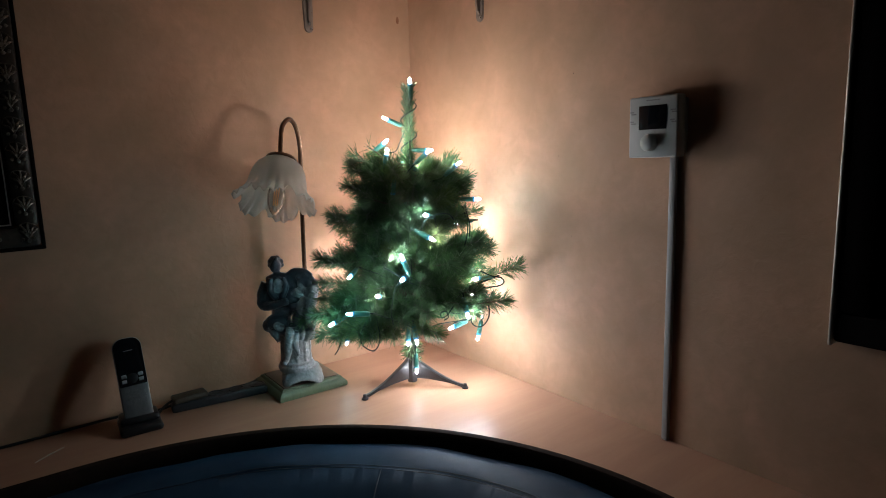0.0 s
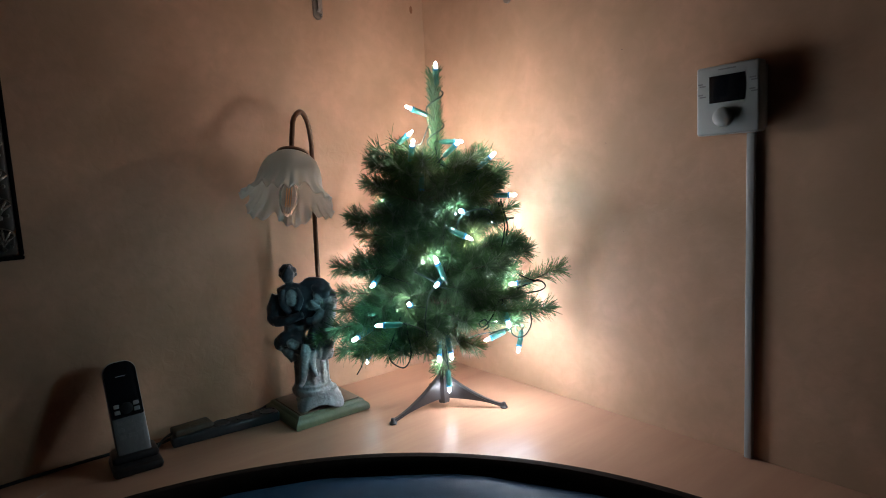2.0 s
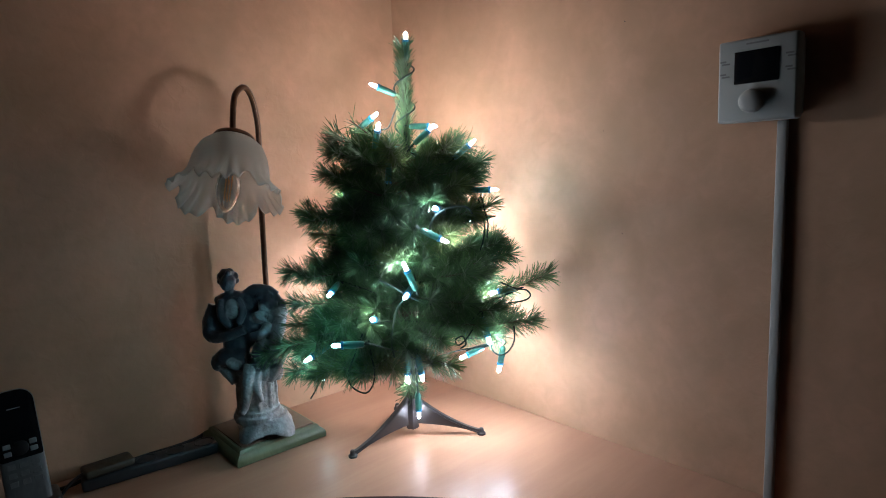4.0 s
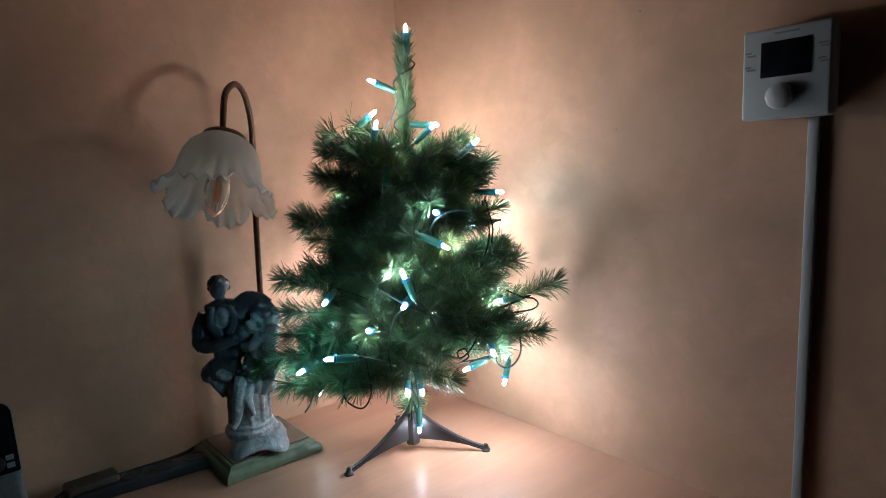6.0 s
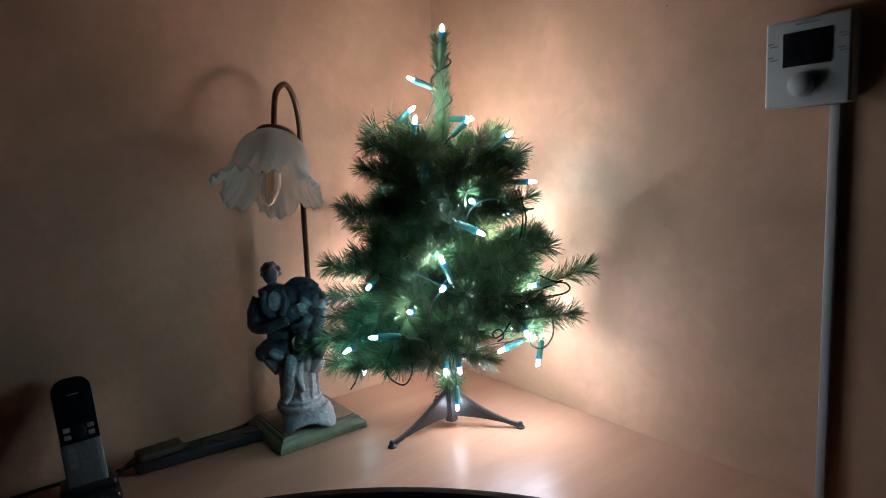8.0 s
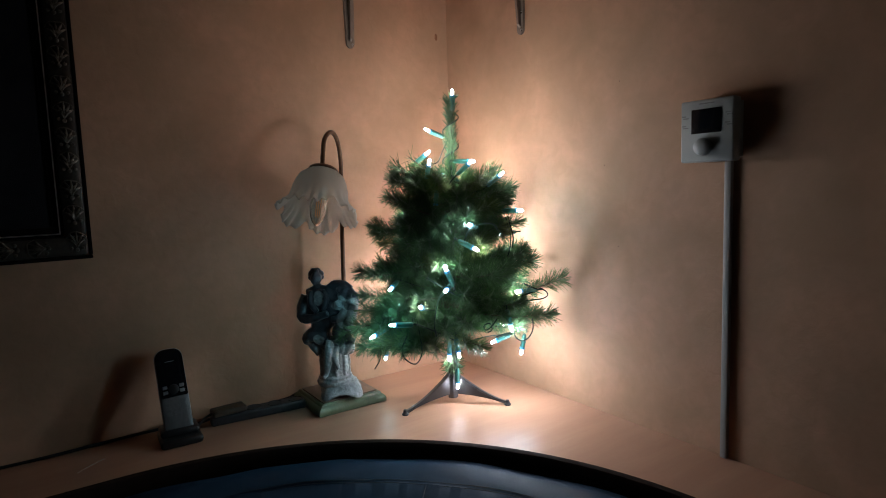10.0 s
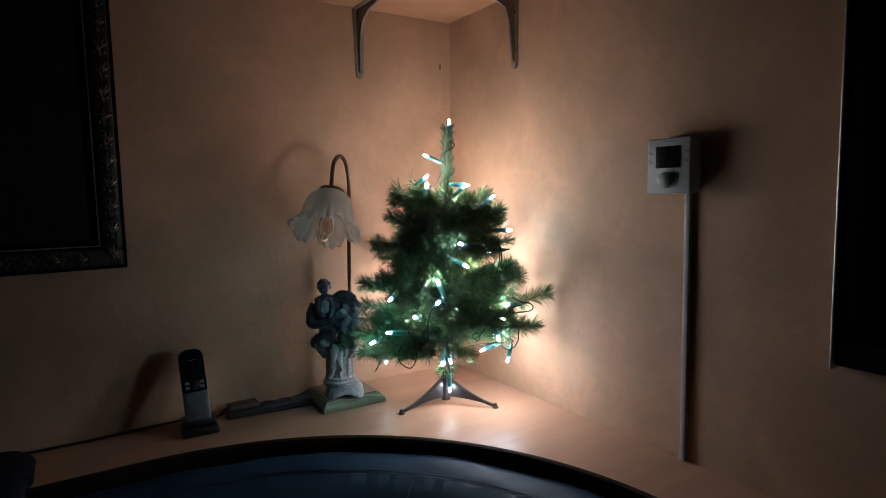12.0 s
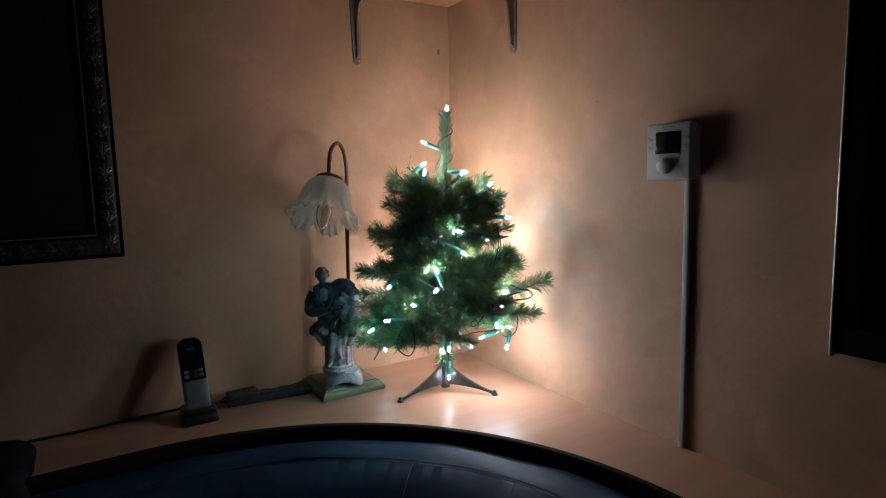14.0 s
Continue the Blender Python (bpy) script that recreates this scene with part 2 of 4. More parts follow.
def lathe(bm, prof, seg=24, m=None, wave=None):
    """Turns a profile of (radius, z) round z. wave(angle, k) gives a factor for the radius and a shift of z at point k."""
    m = m or Matrix()
    rings = []
    for k, (r, z) in enumerate(prof):
        ring = []
        for i in range(seg):
            an = 2 * math.pi * i / seg
            f, dz = wave(an, k) if wave else (1.0, 0.0)
            ring.append(bm.verts.new(m @ Vector((r * f * math.cos(an), r * f * math.sin(an), z + dz))))
        rings.append(ring)
    for r0, r1 in zip(rings, rings[1:]):
        for i in range(seg):
            bm.faces.new((r0[i], r0[(i + 1) % seg], r1[(i + 1) % seg], r1[i]))
    return bm


def smooth_path(pts, n=8):
    """Catmull-Rom through pts."""
    pts = [Vector(p) for p in pts]
    q = [pts[0] * 2 - pts[1], *pts, pts[-1] * 2 - pts[-2]]
    out = []
    for k in range(1, len(q) - 2):
        for i in range(n):
            t = i / n
            out.append(0.5 * ((2 * q[k]) + (q[k + 1] - q[k - 1]) * t + (2 * q[k - 1] - 5 * q[k] + 4 * q[k + 1] - q[k + 2]) * t * t
                              + (3 * q[k] - q[k - 1] - 3 * q[k + 1] + q[k + 2]) * t ** 3))
    return out + [pts[-1]]


def ball(bm, c, r, seg=12, rings=8, m=None):
    r = (r, r, r) if isinstance(r, (int, float)) else r
    bmesh.ops.create_uvsphere(bm, u_segments=seg, v_segments=rings, radius=1.0, matrix=Matrix.Translation(c) @ (m or Matrix()) @ Matrix.Diagonal((*r, 1)))
    return bm


# ---- the room ----
WX, WY, TOP = 0.80, 1.00, 0.78   # the two walls of the corner, the top of the ledge


def slab(name, lo, hi, material, label):
    return tagged(part(name, box(bmesh.new(), lo, hi), material, smooth=False), label, name.split("_")[0], kind="structure")


slab("wall_north", (-3.1, WY, 0), (WX + 0.12, WY + 0.12, 2.5), WALL, "peach mottled painted plaster wall")
slab("wall_east", (WX, -3.0, 0), (WX + 0.12, WY, 2.5), WALL, "peach mottled painted plaster wall")
# Added out of view; the dark colour keeps bounce light low.
slab("wall_south", (-3.1, -3.12, 0), (WX + 0.12, -3.0, 2.5), DARKWALL, "unseen plain wall, kept dark to cut bounce light")
slab("wall_west", (-3.22, -3.12, 0), (-3.1, WY + 0.12, 2.5), DARKWALL, "unseen plain wall, kept dark to cut bounce light")
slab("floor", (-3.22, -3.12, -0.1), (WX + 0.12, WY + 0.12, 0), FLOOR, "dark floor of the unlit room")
slab("ceiling", (-3.22, -3.12, 2.5), (WX + 0.12, WY + 0.12, 2.6), CEIL, "unseen plain ceiling, kept dark to cut bounce light")

# ---- the ledge with its rounded inner corner ----
CX, CY, RAD = 0.02, 0.19, 0.64


def ledge_line(off, n=40):
    """The ledge's front edge, moved by off towards the room: along the north wall, round the corner, along the east wall."""
    r = RAD - off
    pts = [Vector((x, CY + r, 0)) for x in (-1.6, -1.2, -0.8, -0.5, -0.25, -0.1)]
    pts += [Vector((CX + r * math.sin(a), CY + r * math.cos(a), 0)) for a in (math.pi / 2 * k / n for k in range(n + 1))]
    return pts + [Vector((CX + r, y, 0)) for y in (0.1, -0.1, -0.4, -0.9, -1.4)]


def sweep(bm, prof, shape=None, n=40):
    """Carries a profile of (offset from the ledge's edge, z) along the ledge."""
    cols = [ledge_line(o, n) for o, _ in prof]
    rows = []
    for k, (o, z) in enumerate(prof):
        rows.append([bm.verts.new((p.x, p.y, z + (shape(i, k, p) if shape else 0.0))) for i, p in enumerate(cols[k])])
    for a, b in zip(rows, rows[1:]):
        for i in range(len(a) - 1):
            bm.faces.new((a[i], a[i + 1], b[i + 1], b[i]))
    return bm


ledge = thing("corner_ledge", "beech laminate corner ledge with a dark curved edge behind a sofa", "ledge")
bm = bmesh.new()
edge = ledge_line(0.0)
outline = [(p.x, p.y) for p in edge] + [(WX - 0.001, -1.4), (WX - 0.001, WY - 0.001), (-1.6, WY - 0.001)]
low = [bm.verts.new((x, y, TOP - 0.03)) for x, y in outline]
high = [bm.verts.new((x, y, TOP)) for x, y in outline]
bm.faces.new(low)
bm.faces.new(high[::-1])
for k in range(len(low)):
    bm.faces.new((low[k], high[k], high[(k + 1) % len(low)], low[(k + 1) % len(low)]))
bmesh.ops.recalc_face_normals(bm, faces=bm.faces)
part("tabletop", bm, TABLE, ledge)
part("edge_band", sweep(bmesh.new(), [(0.0, TOP + 0.0005), (0.004, TOP + 0.001), (0.009, TOP - 0.001), (0.012, TOP - 0.006), (0.0125, TOP - 0.03), (0.011, TOP - 0.036), (0.0, TOP - 0.036)]), TRIM, ledge, "dark brown edge band")
part("front_panel", sweep(bmesh.new(), [(-0.005, TOP - 0.031), (-0.005, 0.0), (-0.03, 0.0), (-0.03, TOP - 0.031)]), TRIM, ledge, smooth=False)

# ---- the sofa ----
sofa = thing("corner_sofa", "black leather corner sofa with stitched curved backrest against the ledge", "sofa")


def puckers(i, k, p):
    """Soft waves of the leather, with small gathers below the stitching."""
    soft = 0.004 * noise.noise((p.x * 9, p.y * 9, k * 0.35))
    gather = 0.0020 * noise.noise((p.x * 45, p.y * 45, 3.0 + k * 0.1)) if 8 <= k <= 12 else 0.0
    return soft + gather


part("backrest", sweep(bmesh.new(), [(0.0135, 0.0), (0.0135, 0.70), (0.0145, 0.742), (0.020, 0.755), (0.045, 0.760), (0.075, 0.756), (0.087, 0.7515), (0.090, 0.7498), (0.093, 0.7508), (0.12, 0.741), (0.15, 0.722), (0.18, 0.692), (0.21, 0.64), (0.23, 0.55), (0.24, 0.44), (0.24, 0.0)], puckers, 200), LEATHER, sofa)
for off, z in ((0.0865, 0.7525), (0.0935, 0.7515)):
    part("seam", tube(bmesh.new(), [Vector((p.x, p.y, z + puckers(0, 6, p))) for p in ledge_line(off, 160)], 0.0005, 5), THREAD, sofa)
an = radians(47)
down = [(o, z + 0.0004) for o, z in ((0.094, 0.7505), (0.12, 0.741), (0.15, 0.722), (0.18, 0.692), (0.21, 0.64), (0.23, 0.55))]
part("seam", tube(bmesh.new(), [Vector((CX + (RAD - o) * math.sin(an), CY + (RAD - o) * math.cos(an), z)) for o, z in down], 0.0009, 5), THREAD, sofa)
bm = box(bmesh.new(), (-0.62, 0.80, 0.0), (-0.125, WY - 0.004, 0.805), 0.05, 5)
bmesh.ops.subdivide_edges(bm, edges=bm.edges, cuts=2, use_grid_fill=True)
part("side_bolster", bm, LEATHER_SHADED, sofa, "leather bolster at the end of the ledge, coloured as in shade")
part("seat", sweep(bmesh.new(), [(0.235, 0.0), (0.235, 0.43), (0.30, 0.45), (0.42, 0.44), (0.5, 0.40), (0.5, 0.0)]), LEATHER, sofa)

# ---- corner shelf above ----
SH = 1.668
shelf = thing("corner_shelf", "peach coloured corner shelf board on two steel brackets", "shelf")
bm = bmesh.new()
pts = [(WX - 0.001, WY - 0.001), (WX - 0.46, WY - 0.001)] + [(WX - 0.46 + 0.46 * math.sin(a) * 0.55, WY - 0.18 - 0.28 * (1 - math.cos(a))) for a in (0.0, 0.3, 0.6, 0.9, 1.2, 1.5)] + [(WX - 0.18, WY - 0.46), (WX - 0.001, WY - 0.46)]
low = [bm.verts.new((x, y, SH)) for x, y in pts]
high = [bm.verts.new((x, y, SH + 0.02)) for x, y in pts]
bm.faces.new(low)
bm.faces.new(high)
for k in range(len(low)):
    bm.faces.new((low[k], high[k], high[(k + 1) % len(low)], low[(k + 1) % len(low)]))
bmesh.ops.recalc_face_normals(bm, faces=bm.faces)
part("board", bm, SHELFM, shelf, smooth=False)


def bracket(at, rz):
    """A pressed steel shelf bracket: its wall leg hangs down from at, its arm reaches out along local -y."""
    br = thing("shelf_bracket", "grey steel shelf bracket screwed to the wall", "bracket", "brackets under the shelf", at, rz)
    bm = bmesh.new()
    outline = [(-0.0140, -0.001), (-0.0100, -0.150)] + [(0.0100 * math.cos(a), -0.150 - 0.0100 * math.sin(a)) for a in (2.6, 2.1, 1.57, 1.04, 0.52)] + [(0.0100, -0.150), (0.0140, -0.001)]
    back = [bm.verts.new((x, 0.0, z)) for x, z in outline]
    face = [bm.verts.new((x * 0.92, -0.004, z)) for x, z in outline]
    bm.faces.new(back)
    bm.faces.new(face[::-1])
    for k in range(len(back)):
        bm.faces.new((back[k], face[k], face[(k + 1) % len(back)], back[(k + 1) % len(back)]))
    bmesh.ops.recalc_face_normals(bm, faces=bm.faces)
    part("wall_leg", bm, STEEL, br)
    bm = bmesh.new()
    box(bm, (-0.013, -0.125, -0.004), (0.013, -0.004, 0.0), 0.0015)
    part("arm", bm, STEEL, br)
    bm = bmesh.new()
    prof = [(-0.004, -0.146), (-0.010, -0.140), (-0.018, -0.06), (-0.030, -0.032), (-0.060, -0.018), (-0.118, -0.010), (-0.122, -0.004), (-0.004, -0.004)]
    a = [bm.verts.new((-0.003, y, z)) for y, z in prof]
    b = [bm.verts.new((0.003, y, z)) for y, z in prof]
    bm.faces.new(a)
    bm.faces.new(b[::-1])
    for k in range(len(a)):
        bm.faces.new((a[k], a[(k + 1) % len(a)], b[(k + 1) % len(a)], b[k]))
    bmesh.ops.recalc_face_normals(bm, faces=bm.faces)
    part("rib", bm, STEEL, br, smooth=False)
    for x, z in ((0.0045, -0.118), (0.0045, -0.152), (0.0055, -0.04)):
        part("screw", ball(bmesh.new(), (x, -0.0045, z), (0.003, 0.0015, 0.003), 10, 6), SCREW, br, "small steel screw head")
    return br


bracket((0.545, WY, SH), 0)
bracket((WX, 0.740, SH), -90)

# ---- pictures on the walls ----
def picture(name, label, at, rz, wide, high, band, ornate):
    """A framed picture. at is its lower corner at local x = 0 on the wall; it spreads along local x and up, and faces local -y."""
    pic = thing(name, label, "picture", "", at, rz)
    d = 0.017 if ornate else 0.026
    mid = 0.5 * band

    def rail(o0, o1, y0, y1, material, nm, lab="", round_=0.002):
        for lo, hi in (((o0, o0), (wide - o0, o1)), ((o0, high - o1), (wide - o0, high - o0)), ((o0, o1), (o1, high - o1)), ((wide - o1, o1), (wide - o0, high - o1))):
            part(nm, box(bmesh.new(), (lo[0], y1, lo[1]), (hi[0], y0, hi[1]), round_), material, pic, lab)

    if ornate:
        rail(0.0, 0.006, 0.0, -d + 0.008, FRAMEM, "outer_rail")
        rail(0.006, 0.040, 0.0, -d + 0.002, TARNISH, "cushion_rail", "rounded rail in tarnished brown silver", 0.0075)
        rail(0.040, band, 0.0, -d + 0.007, FRAMEM, "inner_rail")
        rail(0.0435, 0.0455, -d + 0.007, -d + 0.004, BEAD, "bead_line", "thin bright silver line", 0.0)
        random.seed(21)
        step = 0.0425

        def leaf(cx, cz, along):
            """One worn palmette of the carving: five ribs that fan out over the rounded rail, a rolled lip and a bud."""
            t, s = Vector((along[0], 0, along[1])), Vector((-along[1], 0, along[0]))
            bm = bmesh.new()
            c = Vector((cx, -d + 0.0015, cz)) + t * random.uniform(-0.002, 0.002)
            tips = []
            for a in (-72, -38, 0, 38, 72):
                j = random.uniform(0.85, 1.15)
                e = t * (0.015 * j * math.cos(radians(a))) + s * (0.0145 * math.sin(radians(a)))
                fall = Vector((0, 0.0035 * (math.sin(radians(a)) ** 2), 0))
                tube(bm, smooth_path([c - 0.010 * t, c - 0.003 * t + e * 0.35 + Vector((0, -0.0015, 0)), c + e + fall], 3), [0.0010, 0.0014, 0.0018 * j, 0.0021, 0.0022, 0.0018, 0.0010], 6)
                tips.append(c + e * 1.08 + fall)
            tube(bm, smooth_path(tips, 3), 0.0011, 6)
            ball(bm, c - 0.014 * t + Vector((0, -0.0005, 0)), (0.0034, 0.0026, 0.0034), 8, 5)
            for side in (-1, 1):
                ball(bm, c - 0.011 * t + s * 0.008 * side + Vector((0, 0.001, 0)), (0.0030, 0.0022, 0.0030), 8, 5)
            part("carved_leaf", bm, ORNATE, pic, "carved palmette in worn silver leaf")

        for k in range(int((high - 0.05) / step)):
            leaf(0.0225, 0.032 + step * k, (0, 1))
        for k in range(1, int((wide - 0.05) / step)):
            leaf(0.032 + step * k, 0.0225, (1, 0))
    else:
        for x0 in (0.0, wide - 0.005):
            part("bead_line", box(bmesh.new(), (x0, -d - 0.003, 0.0), (x0 + 0.005, 0.0, high), 0.0023), BEAD, pic, "thin bright metal edge")
        rail(0.005, band - 0.008, 0.0, -d, FRAMEM, "frame_rail", "", 0.004)
        rail(band - 0.008, band, 0.0, -d + 0.008, FRAMEM, "inner_rail")
    part("canvas", box(bmesh.new(), (band - 0.004, -0.008, band - 0.004), (wide - band + 0.004, -0.004, high - band + 0.004)), CANVAS, pic, "almost black picture surface", smooth=False)
    return pic


def mirror_x(ob):
    """Turns a thing's meshes left to right."""
    for o in ob.children:
        for v in o.data.vertices:
            v.co.x = -v.co.x
        o.data.flip_normals()


pic = picture("framed_picture", "dark picture in an ornate tarnished silver and black frame", (0.0365, WY, 1.107), 0, 0.82, 0.95, 0.056, True)
mirror_x(pic)
picture("framed_picture", "large dark picture in a plain black shiny-edged frame", (WX, 0.072, 1.0), -90, 0.75, 0.85, 0.05, False)

# ---- thermostat and its cable duct ----
ther = thing("thermostat", "grey-white plastic wall thermostat with dark display and round knob", "thermostat", "", (WX, 0.318, 1.2765), -90)
part("back_plate", box(bmesh.new(), (-0.041, -0.014, -0.040), (0.037, 0.0, 0.040), 0.002), WHITE, ther)
part("housing", box(bmesh.new(), (-0.0430, -0.031, -0.0455), (0.0390, -0.011, 0.0445), 0.003, 3), WHITE, ther)
part("display", box(bmesh.new(), (-0.0250, -0.0322, -0.0040), (0.0210, -0.0305, 0.0310), 0.0006), SCREEN, ther, "black display window")
bm = lathe(bmesh.new(), [(0.0128, 0.0), (0.0126, 0.005), (0.0116, 0.0082), (0.009, 0.0100), (0.004, 0.0108), (0.0001, 0.0109)], 28, pose(-0.0055, -0.031, -0.0235, 90, 0, 0))
part("knob", bm, WHITE, ther, "round grey-white knob")
for x0, x1, z in ((-0.0405, -0.034, 0.0225), (-0.0385, -0.030, 0.0195), (-0.0405, -0.034, 0.0085), (-0.0385, -0.030, 0.0055), (0.027, 0.035, 0.0225), (0.029, 0.037, 0.0195), (0.027, 0.034, 0.0085), (0.029, 0.037, 0.0055), (-0.013, 0.010, 0.0385)):
    part("print_bar", box(bmesh.new(), (x0, -0.0314, z - 0.0009), (x1, -0.0309, z + 0.0009)), PRINT, ther, "small grey print", smooth=False)

duct = thing("cable_duct", "narrow white plastic cable duct running down the wall", "cable duct", "", (WX, 0.299, TOP), -90)
part("channel", box(bmesh.new(), (-0.0055, -0.006, 0.0), (0.0042, 0.0, 0.451), 0.0008), DUCTM, duct)
part("cover", box(bmesh.new(), (-0.0058, -0.0085, 0.0), (0.0045, -0.005, 0.451), 0.0015), DUCTM, duct)

# ---- christmas tree ----
TX, TY = 0.611, 0.754
tree = thing("christmas_tree", "small green artificial pine tree on a charcoal tripod stand", "christmas tree", "", (TX, TY, TOP))
TREE_LEAN = Vector((0.016, 0.000, 0.0)) / 0.6


def axis(z):
    """The trunk's middle at a height over the ledge, in the tree's own space."""
    return Vector((TREE_LEAN.x * z, TREE_LEAN.y * z, z))


def leg(angle, reach):
    """One leg of the stand: a curved web that falls from the hub to a small round foot."""
    u = Vector((math.cos(radians(angle)), math.sin(radians(angle)), 0))
    s = Vector((-u.y, u.x, 0))
    bm = bmesh.new()
    rows = []
    for k in range(13):
        t = k / 12
        r = 0.008 + (reach - 0.008) * t
        hi = 0.008 + 0.055 * (1 - t) ** 1.35 * (1 - 0.12 * t)
        lo = 0.020 - 0.017 * t + 0.003 * math.sin(math.pi * t)
        hi, lo = hi, min(lo, hi - 0.006)
        w, wt = 0.0035 - 0.001 * t, 0.0055 - 0.002 * t
        rows.append([bm.verts.new(u * r + s * a + Vector((0, 0, z))) for a, z in ((-w, lo), (w, lo), (w, hi - 0.004), (wt, hi - 0.003), (wt * 0.7, hi), (-wt * 0.7, hi), (-wt, hi - 0.003), (-w, hi - 0.004))])
    for a, b in zip(rows, rows[1:]):
        for i in range(8):
            bm.faces.new((a[i], a[(i + 1) % 8], b[(i + 1) % 8], b[i]))
    bm.faces.new(rows[0][::-1])
    bm.faces.new(rows[-1])
    bmesh.ops.recalc_face_normals(bm, faces=bm.faces)
    web = part("leg", bm, STANDM, tree)
    m = Matrix.Translation(u * reach)
    bm = lathe(bmesh.new(), [(0.0001, 0.0), (0.0066, 0.0), (0.0068, 0.0024), (0.0050, 0.0042), (0.0040, 0.006), (0.0036, 0.0092), (0.0024, 0.0105), (0.0001, 0.011)], 16, m)
    part("foot_pad", bm, STANDM, web)


leg(176, 0.107)
leg(-46, 0.108)
leg(65, 0.107)
bm = lathe(bmesh.new(), [(0.0001, 0.012), (0.0095, 0.012), (0.0112, 0.015), (0.0112, 0.054), (0.0105, 0.060), (0.0080, 0.063), (0.0001, 0.063)], 6)
part("hub", bm, STANDM, tree, "charcoal plastic stand socket")
part("trunk", tube(bmesh.new(), [axis(z) for z in (0.06, 0.2, 0.35, 0.48, 0.585)], [0.0095, 0.008, 0.0065, 0.005, 0.003], 8), TRUNK, tree)


# ---- string lights ----
lights = thing("string_lights", "string of cool white bulbs on dark green cable", "string lights", "", (TX, TY, TOP))
RIGHT = Vector((0.79, -0.613, 0))
DEEP = Vector((0.613, 0.79, 0))
ORIGIN = Vector((TX, TY, TOP))
holders, spots = [], []


def bulb(x, y, z, r, u, f=0.0, material=BULB, buried=False):
    """A bulb at a place in the room; its socket lies from it towards right, up and deep."""
    c = Vector((x, y, z)) - ORIGIN
    d = (RIGHT * r + DEEP * f + Vector((0, 0, u))).normalized()
    m = Matrix.Translation(c) @ d.to_track_quat("Z", "Y").to_matrix().to_4x4()
    bm = lathe(bmesh.new(), [(0.0001, 0.0062), (0.0042, 0.0062), (0.0046, 0.008), (0.0048, 0.018), (0.0042, 0.030), (0.0030, 0.033), (0.0001, 0.033)], 10, m)
    h = part("bulb_holder", bm, SOCKET, lights)
    part("collar", lathe(bmesh.new(), [(0.0034, 0.0035), (0.0051, 0.0038), (0.0053, 0.0072), (0.0040, 0.0078)], 10, m), COLLAR, h, "translucent blue collar")
    part("bulb", lathe(bmesh.new(), [(0.0001, -0.0041), (0.0024, -0.0041), (0.0027, -0.002), (0.0028, 0.000), (0.0027, 0.003), (0.0024, 0.0055), (0.0020, 0.0130)], 10, m), material, h, "clear unlit bulb" if material is BULB_OFF else "glowing pointed bulb")
    if material in CHIP:
        # The light leaves the bulb forwards, from a small lens at its tip.
        part("lens_tip", lathe(bmesh.new(), [(0.0024, -0.0042), (0.0015, -0.0062), (0.0001, -0.0080)], 10, m), CHIP[material], h, "bright tip of the bulb")
    holders.append((c + d * 0.033, d))
    if not buried:
        spots.append(c)


# From the top of the tree down, as the cable runs.
bulb(0.628, 0.749, 1.383, 0, -1, 0.0, BULB_SOFT)
bulb(0.591, 0.780, 1.316, 0.9, -0.42, 0.0, BULB_SOFT)
bulb(0.584, 0.776, 1.272, -0.7, -0.5, 0.3, BULB_SOFT)
bulb(0.569, 0.747, 1.253, -0.2, -0.8, 0.4, BULB_TOP)
bulb(0.641, 0.717, 1.251, -0.75, -0.65, 0.0, BULB_REAR)
bulb(0.648, 0.722, 1.254, -1, 0.05, 0.1, BULB_SOFT)
bulb(0.639, 0.774, 1.229, 0.3, -0.3, -0.5, BULB_REAR)
bulb(0.677, 0.671, 1.227, -0.75, -0.6, 0.0, BULB_SOFT)
bulb(0.568, 0.730, 1.170, 0.1, 1, 0.1, BULB_OFF)
bulb(0.722, 0.672, 1.158, -1, 0.02, 0.15, BULB_COOL)
bulb(0.683, 0.687, 1.114, 1, 0.1, 0.2, BULB_COOL)
bulb(0.582, 0.646, 1.140, 0.35, -0.2, 0.9, BULB)
bulb(0.607, 0.769, 1.138, 0.3, 0.6, 0.5)
bulb(0.587, 0.639, 1.098, -0.85, 0.45, 0.0, BULB_SOFT)
bulb(0.539, 0.661, 1.065, 0.35, -0.9, 0.0)
bulb(0.536, 0.659, 1.028, 0.3, 0.2, 0.9, BULB_FRONT)
bulb(0.503, 0.795, 1.018, 0.3, 0.3, 0.9, BULB_LEFT)
bulb(0.500, 0.842, 0.958, 0.9, 0.05, -0.1, BULB_LEFT, True)
bulb(0.498, 0.683, 1.000, 0.2, -0.3, 0.9, BULB_SOFT)
bulb(0.713, 0.666, 1.002, 1, 0.1, 0.0)
bulb(0.658, 0.629, 0.948, -0.2, 0.9, 0.1, BULB_HANG)
bulb(0.694, 0.642, 0.894, 0.2, 1, 0.0, BULB_HANG)
bulb(0.665, 0.687, 0.908, 0.92, 0.38, 0.0, BULB_HANG)
bulb(0.444, 0.685, 0.977, 1, 0, 0.0, BULB_CYAN)
bulb(0.451, 0.774, 0.939, 0.8, 0.4, 0.4, BULB_LEFT)
bulb(0.534, 0.883, 0.860, 0.2, 0.9, -0.2, BULB_LEFT)
bulb(0.579, 0.686, 0.900, -0.15, 1, 0.0, BULB_FOOT)
bulb(0.601, 0.749, 0.877, 0.1, 1, 0.0, BULB_FOOT)
bulb(0.605, 0.729, 0.824, 0, 1, 0.0, BULB_FOOT)
